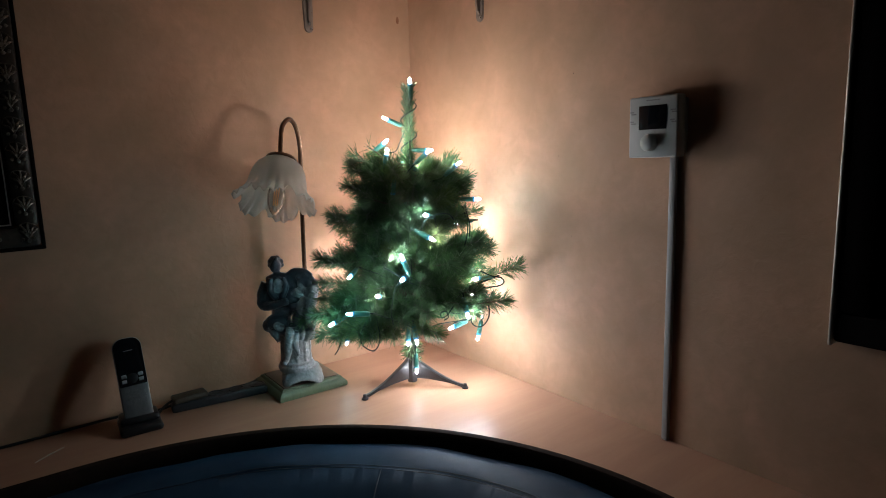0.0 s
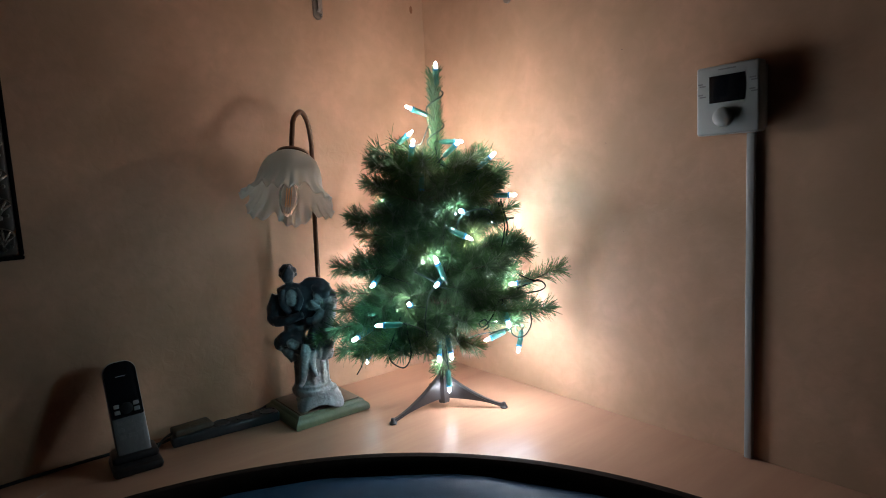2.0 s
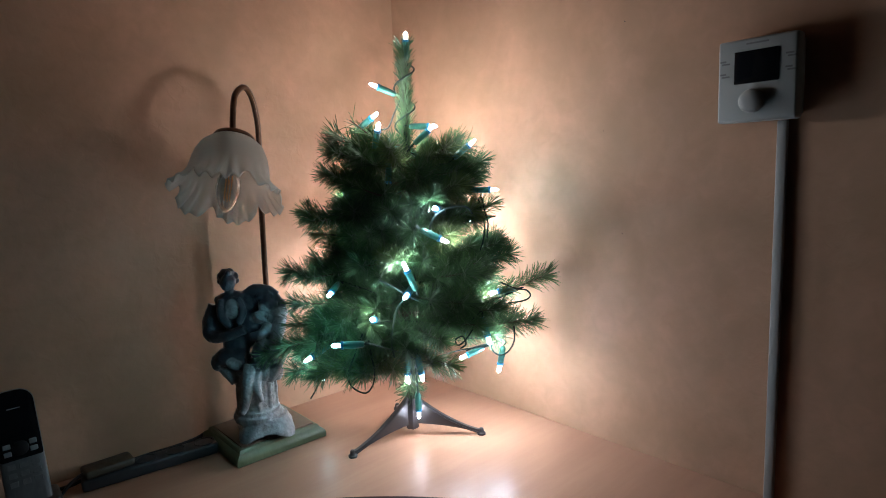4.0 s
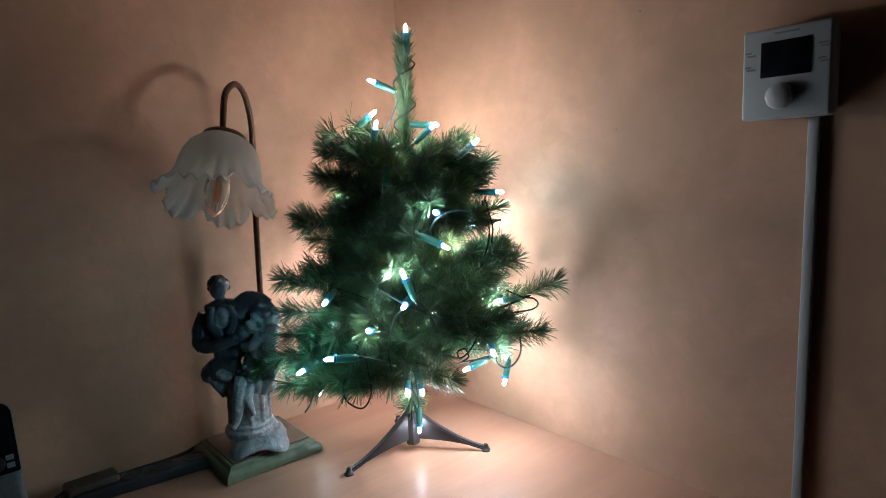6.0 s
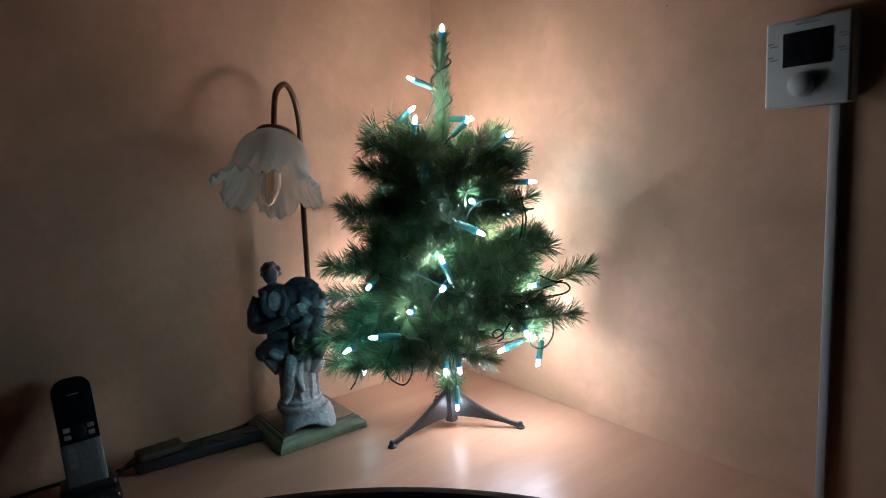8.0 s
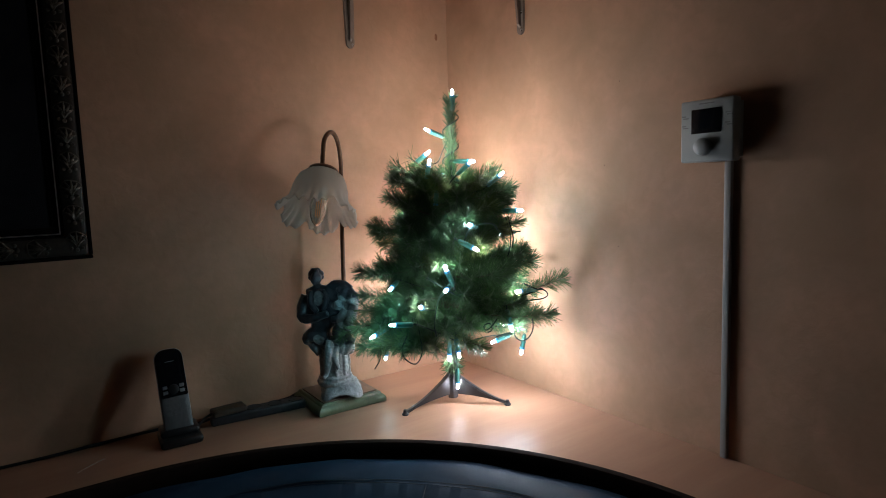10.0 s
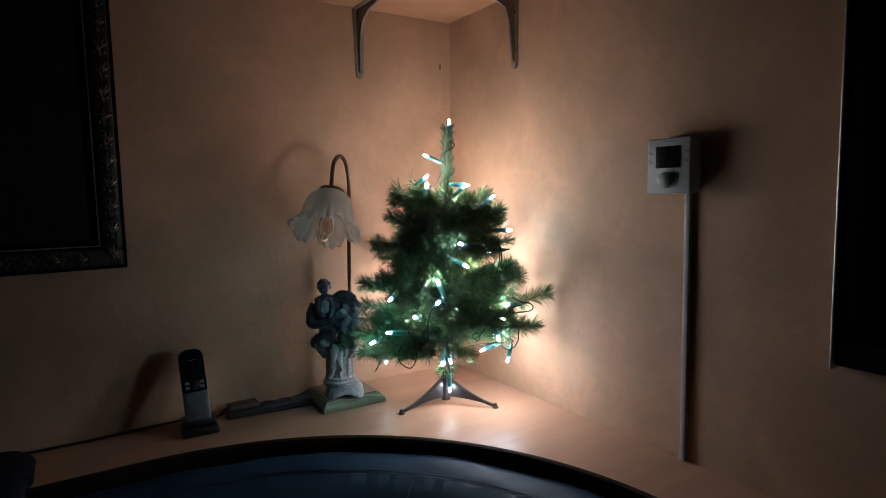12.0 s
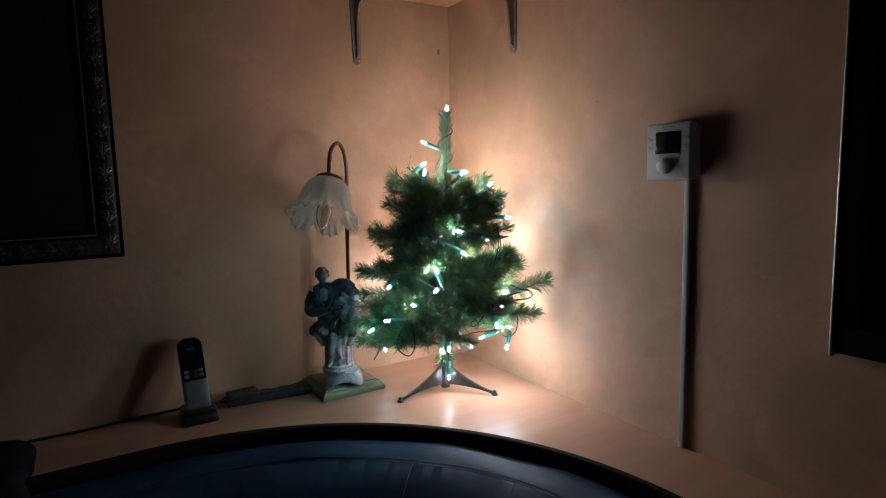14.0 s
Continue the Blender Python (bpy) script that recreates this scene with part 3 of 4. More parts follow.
# Those at the back of the tree, which light the corner.
bulb(0.670, 0.815, 1.225, -0.6, 0.2, -0.7, BULB_TOP, True)
bulb(0.575, 0.850, 1.160, 0.2, -0.2, -0.8, BULB_REAR, True)
bulb(0.705, 0.815, 1.140, -0.6, 0.2, -0.7, BULB_BACK, True)
bulb(0.655, 0.860, 1.060, 0.1, 0.3, -0.8, BULB_BACK, True)
bulb(0.715, 0.745, 1.110, -0.79, 0.1, -0.5, BULB_BACK, True)
bulb(0.722, 0.706, 1.045, -0.79, 0.2, 0.35, BULB_SIDE, True)
bulb(0.720, 0.698, 0.965, -0.79, 0.15, 0.35, BULB_SIDE, True)
bulb(0.705, 0.775, 1.010, -0.7, 0.2, -0.6, BULB_BACK, True)
bulb(0.590, 0.880, 0.990, 0.1, 0.1, -0.9, BULB_BACK, True)
bulb(0.640, 0.880, 0.950, 0.2, 0.1, -0.9, BULB_BACK, True)
bulb(0.720, 0.730, 0.925, -0.8, 0.3, 0.1, BULB_SIDE, True)
bulb(0.690, 0.815, 0.975, -0.5, 0.6, -0.6, BULB_TOP, True)

random.seed(5)
for k, ((p0, d0), (p1, d1)) in enumerate(zip(holders, holders[1:])):
    span = (p1 - p0).length
    sag = min(0.035, 0.15 * span + 0.008)
    a, b = p0 + d0 * 0.008, p1 + d1 * 0.008
    mid = (a + b) / 2
    core = axis(mid.z)
    inward = (core - mid) * 0.35
    pts = [p0, a, a.lerp(mid, 0.6) + inward * 0.7 + Vector((0, 0, -sag * 0.5)), mid + inward + Vector((0, 0, -sag)), b.lerp(mid, 0.6) + inward * 0.7 + Vector((0, 0, -sag * 0.6)), b, p1]
    part("cable", tube(bmesh.new(), smooth_path(pts, 4), 0.0011, 5), CABLE, lights)


def loose_cable(*pts):
    part("cable", tube(bmesh.new(), smooth_path([Vector(p) - ORIGIN for p in pts], 8), 0.0012, 6), CABLE, lights)


def view(r, z, f):
    """A place r to the right of the trunk, z high in the room and f behind it, along the ledge's diagonal."""
    p = ORIGIN + RIGHT * r + DEEP * f
    return (p.x, p.y, z)


loose_cable(view(-0.062, 0.975, -0.100), view(-0.074, 0.945, -0.100), view(-0.085, 0.919, -0.100), view(-0.080, 0.901, -0.100), view(-0.063, 0.891, -0.100), view(-0.052, 0.902, -0.100), view(-0.049, 0.922, -0.100), view(-0.053, 0.951, -0.100), view(-0.055, 0.975, -0.100))
loose_cable(view(-0.133, 0.908, -0.030), view(-0.135, 0.891, -0.030), view(-0.140, 0.875, -0.030), view(-0.149, 0.861, -0.030))
loose_cable(view(0.120, 0.937, -0.050), view(0.123, 0.924, -0.050), view(0.134, 0.917, -0.050), view(0.146, 0.922, -0.050), view(0.155, 0.938, -0.050), view(0.155, 0.959, -0.050))
loose_cable(view(0.142, 1.020, -0.020), view(0.165, 1.009, -0.020), view(0.181, 1.006, -0.020), view(0.187, 0.997, -0.020), view(0.177, 0.990, -0.020), view(0.151, 0.987, -0.020), view(0.125, 0.984, -0.020))
loose_cable(view(0.110, 1.148, -0.030), view(0.115, 1.129, -0.030), view(0.119, 1.108, -0.030), view(0.116, 1.086, -0.030), view(0.111, 1.070, -0.030))
loose_cable(view(0.114, 1.150, -0.035), view(0.119, 1.129, -0.035), view(0.123, 1.111, -0.035), view(0.121, 1.090, -0.035))
loose_cable(view(0.032, 1.108, -0.105), view(0.040, 1.128, -0.105), view(0.054, 1.138, -0.105), view(0.071, 1.142, -0.105), view(0.085, 1.140, -0.105), view(0.092, 1.131, -0.105))
loose_cable(view(-0.005, 1.024, -0.125), view(-0.014, 1.013, -0.125), view(-0.019, 0.994, -0.125), view(-0.023, 0.968, -0.125), view(-0.020, 0.947, -0.125))
loose_cable(view(-0.035, 1.050, -0.115), view(-0.016, 1.039, -0.115), view(-0.001, 1.029, -0.115), view(0.014, 1.020, -0.115), view(0.033, 1.013, -0.115))
loose_cable(view(0.088, 0.972, -0.100), view(0.077, 0.957, -0.100), view(0.067, 0.951, -0.100), view(0.064, 0.959, -0.100), view(0.074, 0.963, -0.100), view(0.078, 0.952, -0.100), view(0.070, 0.946, -0.100))
# Turns of cable round the leader.
turns = [ORIGIN + axis(0.455 + 0.0065 * k) + 0.0150 * Vector((math.cos(k * 0.75), math.sin(k * 0.75), 0)) for k in range(19)]
loose_cable(*[tuple(p) for p in turns])
# ---- foliage ----
# Needles are pushed aside where a bulb looks out of the foliage.
CELL = 0.005
CLEAR_CELLS = set()
for c in spots:
    out = Vector((c.x, c.y, 0)) - Vector((axis(c.z).x, axis(c.z).y, 0))
    out = out.normalized() if out.length > 0.02 else Vector((-0.613, -0.79, 0))
    for k in range(13):
        p, r = c + out * 0.004 * k, 0.0105 + 0.0005 * k
        n = int(r / CELL) + 1
        for i, j, h in itertools.product(range(-n, n + 1), repeat=3):
            if (i * i + j * j + h * h) * CELL * CELL <= r * r:
                CLEAR_CELLS.add((round(p.x / CELL) + i, round(p.y / CELL) + j, round(p.z / CELL) + h))


def taken(p):
    return (round(p.x / CELL), round(p.y / CELL), round(p.z / CELL)) in CLEAR_CELLS


class Needles:
    """Collects pine needles: thin three-sided spikes."""

    def __init__(self):
        self.v, self.f = [], []

    def add(self, p, d, length, width):
        if taken(p + d * length) or taken(p + d * (length * 0.55)):
            return
        a, b = frame_of(d)
        n, q = len(self.v), p + d * (length * 0.86)
        for at, w in ((p, width), (q, width * 0.75)):
            for an in (0.0, 2.0944, 4.1888):
                self.v.append(tuple(at + w * (math.cos(an) * a + math.sin(an) * b)))
        self.v.append(tuple(p + d * length))
        for k in range(3):
            m = (k + 1) % 3
            self.f += [(n + k, n + m, n + 3 + m, n + 3 + k), (n + 3 + k, n + 3 + m, n + 6)]

    def brush(self, pts, per_metre, length=0.031, spread=(30, 70), bare=0.0):
        """Needles all along a twig, closing to a tuft at its end."""
        pts = [Vector(p) for p in pts]
        for k, (p0, p1) in enumerate(zip(pts, pts[1:])):
            d, span = (p1 - p0).normalized(), (p1 - p0).length
            a, b = frame_of(d)
            for _ in range(max(1, int(per_metre * span))):
                at = random.random()
                an, tilt = random.uniform(0, 6.283), radians(random.uniform(*spread))
                w = d * math.cos(tilt) + (a * math.cos(an) + b * math.sin(an)) * math.sin(tilt) + Vector((0, 0, random.uniform(-0.12, 0.06)))
                self.add(p0 + (p1 - p0) * at, w.normalized(), length * random.uniform(0.65, 1.1), random.uniform(0.00044, 0.00062))
        d = (pts[-1] - pts[-2]).normalized()
        a, b = frame_of(d)
        for _ in range(50):
            an, tilt = random.uniform(0, 6.283), radians(random.uniform(3, 66))
            w = d * math.cos(tilt) + (a * math.cos(an) + b * math.sin(an)) * math.sin(tilt)
            self.add(pts[-1] - d * random.uniform(0, 0.006), w.normalized(), length * random.uniform(0.6, 1.0), random.uniform(0.00044, 0.00062))

    def made(self, name, material, parent, label=""):
        me = bpy.data.meshes.new(name)
        me.from_pydata(self.v, [], self.f)
        me.materials.append(material)
        ob = new(name, me)
        ob.parent = parent
        if label:
            ob["label"] = label
        return ob


random.seed(11)
SIDE = -37.8  # the turn that has 0 point along the ledge's diagonal, away from the lamp


def branch(start, end, shoots, pale, sag=0.010):
    """A wired branch from the trunk to its tip, bare at the trunk and bushy further out, with side shoots that fork off forwards."""
    run = end - start
    reach = run.length
    u = run.normalized()
    s = Vector((-u.y, u.x, 0)).normalized()
    mid = start.lerp(end, 0.5) + Vector((0, 0, -sag)) + s * random.uniform(-0.006, 0.006)
    main = smooth_path([start, mid, end], 6)
    twig = bmesh.new()
    tube(twig, main, [0.0022 - 0.0012 * k / (len(main) - 1) for k in range(len(main))], 5)
    nd = Needles()
    nd.brush(main[3:], 3000)
    for k in range(shoots):
        t = 0.36 + 0.40 * (k + random.random() * 0.6) / shoots
        p = main[int(t * (len(main) - 1))]
        side = 1 if k % 2 else -1
        out = (u * random.uniform(0.75, 1.0) + s * side * random.uniform(0.40, 0.70) + Vector((0, 0, random.uniform(-0.20, 0.30)))).normalized()
        far = min(0.062, reach * random.uniform(0.34, 0.46))
        q = [p, p + out * far * 0.5 + Vector((0, 0, -0.002)), p + out * far]
        tube(twig, q, [0.0014, 0.0011, 0.0008], 4)
        nd.brush(q, 2700, 0.030)
    ob = part("branch", twig, TWIG, tree)
    nd.made("needle_spray", NEEDLE_LIGHT if pale else NEEDLE, ob)


def shoot(r, f, z, rise, shoots, pale=False):
    """A branch whose tip lies r along the diagonal away from the lamp, f behind the trunk and z over the ledge, rise metres above its root."""
    end = RIGHT * r + DEEP * f + Vector((0, 0, z))
    branch(axis(z - rise), end, shoots, pale)


def tier(z, reach, rise, turns, shoots=3):
    for turn in turns:
        an, h = radians(SIDE - turn - random.uniform(-6, 6)), z + random.uniform(-0.012, 0.012)
        far = reach * random.uniform(0.9, 1.08)
        end = axis(h) + Vector((math.cos(an) * far, math.sin(an) * far, rise + random.uniform(-0.012, 0.012)))
        branch(axis(h), end, shoots, False)


# Branches on the side of the room: beside the lamp, beside the free wall, and those that point at the room.
shoot(-0.070, 0.000, 0.487, 0.040, 1)
shoot(-0.088, -0.020, 0.464, 0.020, 1)
shoot(-0.100, 0.000, 0.449, 0.012, 2)
shoot(-0.053, -0.055, 0.434, 0.012, 2)
shoot(-0.110, 0.010, 0.410, 0.015, 2)
shoot(-0.069, -0.050, 0.394, 0.008, 2)
shoot(-0.138, -0.010, 0.355, 0.000, 2)
shoot(-0.086, -0.055, 0.359, -0.006, 2)
shoot(-0.125, 0.020, 0.320, -0.015, 1, True)
shoot(-0.071, -0.070, 0.323, -0.008, 2)
shoot(-0.170, -0.010, 0.269, -0.010, 2)
shoot(-0.134, 0.030, 0.278, 0.000, 2)
shoot(-0.061, -0.085, 0.286, -0.010, 2)
shoot(-0.161, -0.020, 0.223, -0.015, 2)
shoot(-0.121, -0.070, 0.209, -0.015, 2)
shoot(-0.077, -0.099, 0.229, -0.010, 2)
shoot(-0.210, -0.030, 0.152, -0.050, 2)
shoot(-0.168, -0.070, 0.175, -0.030, 2)
shoot(-0.162, -0.060, 0.134, -0.050, 2)
shoot(-0.121, -0.080, 0.136, -0.045, 2, True)
shoot(-0.082, -0.093, 0.137, -0.040, 2)
shoot(-0.048, -0.093, 0.144, -0.036, 2, True)
shoot(0.098, -0.020, 0.443, 0.020, 2)
shoot(0.063, -0.060, 0.441, 0.020, 1, True)
shoot(0.118, 0.000, 0.420, 0.012, 2)
shoot(0.107, 0.010, 0.389, 0.010, 2)
shoot(0.077, -0.050, 0.389, 0.004, 2, True)
shoot(0.132, 0.000, 0.356, 0.015, 1)
shoot(0.098, -0.045, 0.351, 0.006, 2, True)
shoot(0.133, 0.050, 0.296, 0.020, 2)
shoot(0.159, 0.000, 0.280, 0.020, 2)
shoot(0.103, -0.065, 0.279, 0.008, 2)
shoot(0.213, -0.010, 0.245, 0.050, 0, True)
shoot(0.188, -0.020, 0.180, -0.004, 2)
shoot(0.134, -0.060, 0.209, -0.005, 2)
shoot(0.098, -0.085, 0.193, -0.014, 2)
shoot(0.076, -0.099, 0.229, -0.008, 2)
shoot(0.029, -0.088, 0.143, -0.036, 2, True)
shoot(-0.015, -0.085, 0.443, 0.020, 0, True)
shoot(0.037, -0.096, 0.373, 0.002, 1)
shoot(0.030, -0.120, 0.241, -0.006, 0)
shoot(-0.045, -0.113, 0.231, -0.010, 1)
shoot(0.043, -0.121, 0.185, -0.022, 1)
shoot(-0.005, -0.115, 0.176, -0.024, 1)
shoot(-0.015, -0.104, 0.294, -0.002, 1, True)
shoot(0.062, -0.090, 0.323, 0.004, 1, True)
shoot(-0.047, -0.093, 0.332, 0.000, 2)
shoot(-0.052, -0.080, 0.388, 0.006, 2)
shoot(0.022, -0.085, 0.413, 0.012, 2)
shoot(0.082, -0.093, 0.270, 0.004, 2)
shoot(0.013, -0.100, 0.331, 0.000, 2)
shoot(-0.019, -0.088, 0.359, 0.004, 1)
shoot(-0.036, -0.118, 0.189, -0.020, 1)
shoot(-0.068, -0.104, 0.181, -0.024, 1)
shoot(0.024, -0.102, 0.291, 0.000, 1)
shoot(-0.158, -0.050, 0.200, -0.018, 2)
shoot(-0.128, -0.062, 0.192, -0.016, 2)
# Rear tiers, towards the corner.
tier(0.17, 0.16, 0.0, (215, 250, 285, 320))
tier(0.23, 0.15, 0.01, (205, 240, 275, 310, 340))
tier(0.28, 0.14, 0.012, (210, 245, 280, 315, 345))
tier(0.34, 0.12, 0.012, (215, 250, 290, 325))
tier(0.395, 0.10, 0.015, (220, 265, 310, 340))
tier(0.425, 0.085, 0.02, (215, 255, 300, 335), 2)
# Short inner growth between the tiers.
for k in range(18):
    up = (k + 0.5) / 18
    tier(0.185 + 0.21 * up, 0.095 - 0.045 * up, 0.0, (k * 137.5,), 2)

# The leader, a single upright shoot.
nd = Needles()
nd.brush([axis(z) for z in (0.42, 0.47, 0.52, 0.56, 0.588)], 6500, 0.026, (16, 48))
lead = part("leader", tube(bmesh.new(), [axis(0.43), axis(0.5), axis(0.588)], [0.003, 0.0024, 0.0016], 6), TWIG, tree)
nd.made("needle_spray", NEEDLE, lead)
# Short green ties wound round the bare foot of the trunk.
nd = Needles()
for _ in range(420):
    z, an = random.uniform(0.062, 0.15), random.uniform(0, 6.283)
    p = axis(z) + 0.009 * Vector((math.cos(an), math.sin(an), 0))
    w = Vector((math.cos(an + random.uniform(-1.2, 1.2)), math.sin(an + random.uniform(-1.2, 1.2)), random.uniform(-1.2, 0.8))).normalized()
    nd.add(p, w, random.uniform(0.010, 0.022), 0.0007)
nd.made("trunk_foliage", NEEDLE, tree)

# ---- table lamp with a figure ----
lamp = thing("table_lamp", "table lamp with frosted flower shade, stone figure and marble base", "lamp", "", (0.441, 0.918, TOP))
LO = Vector((0.441, 0.918, TOP))
bm = bmesh.new()
rings = []
for inset, z in ((0.0015, 0.0), (0.0, 0.0015), (0.0, 0.0075), (0.0012, 0.011), (0.0045, 0.0145), (0.0075, 0.0165), (0.0085, 0.0195), (0.0105, 0.021)):
    x, y = 0.072 - inset, 0.068 - inset
    rings.append([bm.verts.new(p) for p in ((-x, -y, z), (x, -y, z), (x, y, z), (-x, y, z))])
for a, b in zip(rings, rings[1:]):
    for k in range(4):
        bm.faces.new((a[k], a[(k + 1) % 4], b[(k + 1) % 4], b[k]))
bm.faces.new(rings[0][::-1])
bm.faces.new(rings[-1])
part("base", bm, MARBLE, lamp, "green marble base plate")
part("base_top", box(bmesh.new(), (-0.058, -0.054, 0.0205), (0.058, 0.054, 0.0235), 0.001), BROWNTOP, lamp, "brown top of the base")
px, py = 0.045, 0.034
pole = smooth_path([(px - 0.010, py, 0.02), (px - 0.007, py, 0.2), (px - 0.004, py, 0.35), (px, py, 0.452), (px - 0.001, py - 0.003, 0.496), (px - 0.011, py - 0.012, 0.530), (px - 0.030, py - 0.029, 0.543), (px - 0.051, py - 0.044, 0.529), (px - 0.060, py - 0.052, 0.500), (px - 0.064, py - 0.053, 0.466)], 6)
part("pole", tube(bmesh.new(), pole, 0.0045, 10), BRONZE, lamp, "curved aged bronze pole")
head = Matrix.Translation((px - 0.062, py - 0.054, 0.466)) @ Matrix.Rotation(radians(3), 4, Vector((0.613, 0.79, 0))) @ Matrix.Rotation(radians(-29), 4, Vector((0.79, -0.613, 0)))
part("cap", lathe(bmesh.new(), [(0.0001, 0.011), (0.006, 0.011), (0.009, 0.007), (0.018, 0.005), (0.029, 0.000), (0.0305, -0.005), (0.0001, -0.004)], 24, head), BRONZE, lamp, "bronze cap over the shade")


def ruffle(an, k):
    """Six petals that part towards the rim, each pleated, with wavy ends."""
    g = max(0.0, (k - 5) / 7)
    petal = 0.5 + 0.5 * math.cos(6 * an + 0.5)
    fold = math.cos(24 * an + 1.2 * math.sin(6 * an))
    rib = 0.020 * math.cos(6 * an + 0.5) * min(1.0, k / 4)
    uneven = 0.5 + 0.5 * math.sin(2.3 * an + 1.0)
    notch = max(0.0, 1 - 5.0 * petal) ** 2
    return 1 + rib + g * g * (0.09 * petal ** 0.6 + 0.018 * uneven - 0.06 * notch) + g * 0.020 * fold, -g * g * 0.010 * petal ** 0.6 + g * 0.0034 * fold + g * g * (0.005 * uneven + 0.008 * notch)


prof = [(0.022, -0.006), (0.033, -0.011), (0.042, -0.020), (0.047, -0.031), (0.050, -0.043), (0.0515, -0.053), (0.0525, -0.060), (0.0540, -0.0665), (0.0560, -0.0730), (0.0590, -0.0790), (0.0625, -0.0845), (0.0660, -0.0890), (0.0690, -0.0920)]
shade = part("shade", lathe(bmesh.new(), prof, 216, head, ruffle), GLASS, lamp, "frosted white glass shade shaped like a flower")
mod = shade.modifiers.new("thick", "SOLIDIFY")
mod.thickness = 0.0022
part("bulb_socket", lathe(bmesh.new(), [(0.0001, -0.01), (0.012, -0.01), (0.012, -0.045), (0.008, -0.050), (0.0001, -0.050)], 16, head), WHITE, lamp)
lb = part("lamp_bulb", lathe(bmesh.new(), [(0.006, -0.048), (0.010, -0.054), (0.0155, -0.068), (0.0165, -0.080), (0.014, -0.096), (0.008, -0.110), (0.003, -0.116), (0.0001, -0.117)], 20, head), CLEAR, lamp, "clear unlit candle bulb")
for an in range(0, 360, 60):
    c, s = 0.006 * math.cos(radians(an)), 0.006 * math.sin(radians(an))
    part("filament", tube(bmesh.new(), [head @ Vector((c, s, -0.060)), head @ Vector((c * 0.8, s * 0.8, -0.098))], 0.0009, 5), FILAMENT, lb)

# The figure group, kept as plain rounded forms on a short column.
fig = bmesh.new()


def lump(x, y, z, a, b, c, rx=0, ry=0, rz=0):
    ball(fig, (x, y, z), (a, b, c), 16, 12, pose(0, 0, 0, rx, ry, rz))


def limb(radii, *pts):
    path = smooth_path(pts, 5)
    n = len(path) - 1
    wide = []
    for k in range(n + 1):
        u = k / n * (len(radii) - 1)
        i = min(int(u), len(radii) - 2)
        wide.append(radii[i] + (radii[i + 1] - radii[i]) * (u - i))
    tube(fig, path, wide, 10)


# Column with its fluted shaft on a plinth with spreading feet.
def feet(an, k):
    """The plinth's foot: four spreading corners with hollow arches between them."""
    out = (0.5 + 0.5 * math.cos(4 * an + 2.0)) ** 1.4
    share = max(0.0, 1 - k / 5)
    return 1 + 0.40 * out * share, 0.013 * (1 - out) * max(0.0, 1 - k / 3)


lathe(fig, [(0.0001, -0.0005), (0.039, -0.0005), (0.040, 0.006), (0.038, 0.014), (0.034, 0.024), (0.033, 0.028), (0.0001, 0.029)], 48, Matrix.Translation((-0.001, 0, 0)), feet)
lathe(fig, [(0.0001, 0.020), (0.034, 0.022), (0.036, 0.027), (0.036, 0.032), (0.032, 0.035), (0.0325, 0.040), (0.029, 0.043), (0.028, 0.075), (0.0275, 0.095), (0.031, 0.101), (0.0001, 0.106)], 48, Matrix.Translation((-0.011, 0, 0)))
for an in range(0, 360, 36):
    cx, cy = -0.011 + 0.0275 * math.cos(radians(an)), 0.0275 * math.sin(radians(an))
    limb((0.0040, 0.0036), (cx, cy, 0.044), (cx, cy, 0.072), (cx, cy, 0.098))
# The seat of draped cloth, with a corner that falls beside the column.
lump(-0.010, -0.002, 0.110, 0.036, 0.028, 0.013)
limb((0.013, 0.015, 0.013), (-0.055, -0.012, 0.118), (-0.044, -0.018, 0.127), (-0.014, -0.022, 0.127))
lump(-0.058, -0.012, 0.117, 0.013, 0.014, 0.014)
limb((0.012, 0.011, 0.007), (-0.053, -0.010, 0.112), (-0.044, -0.013, 0.100), (-0.036, -0.016, 0.084))
lump(-0.033, -0.025, 0.117, 0.012, 0.009, 0.009, 0, 20)
lump(0.022, -0.014, 0.102, 0.011, 0.012, 0.018, 0, -15)
limb((0.008, 0.008, 0.005), (0.030, -0.016, 0.118), (0.024, -0.022, 0.102), (0.016, -0.026, 0.086))
limb((0.006, 0.006, 0.004), (0.008, -0.024, 0.118), (0.012, -0.028, 0.104), (0.010, -0.029, 0.090))
# Bare legs hanging over the column.
limb((0.0095, 0.0100, 0.0078, 0.0055, 0.0048), (-0.010, -0.028, 0.116), (-0.012, -0.035, 0.096), (-0.016, -0.036, 0.072), (-0.020, -0.036, 0.052), (-0.025, -0.040, 0.045))
limb((0.0075, 0.0075, 0.0055, 0.0038), (0.002, -0.028, 0.108), (-0.002, -0.034, 0.088), (0.001, -0.036, 0.074), (0.005, -0.038, 0.061))
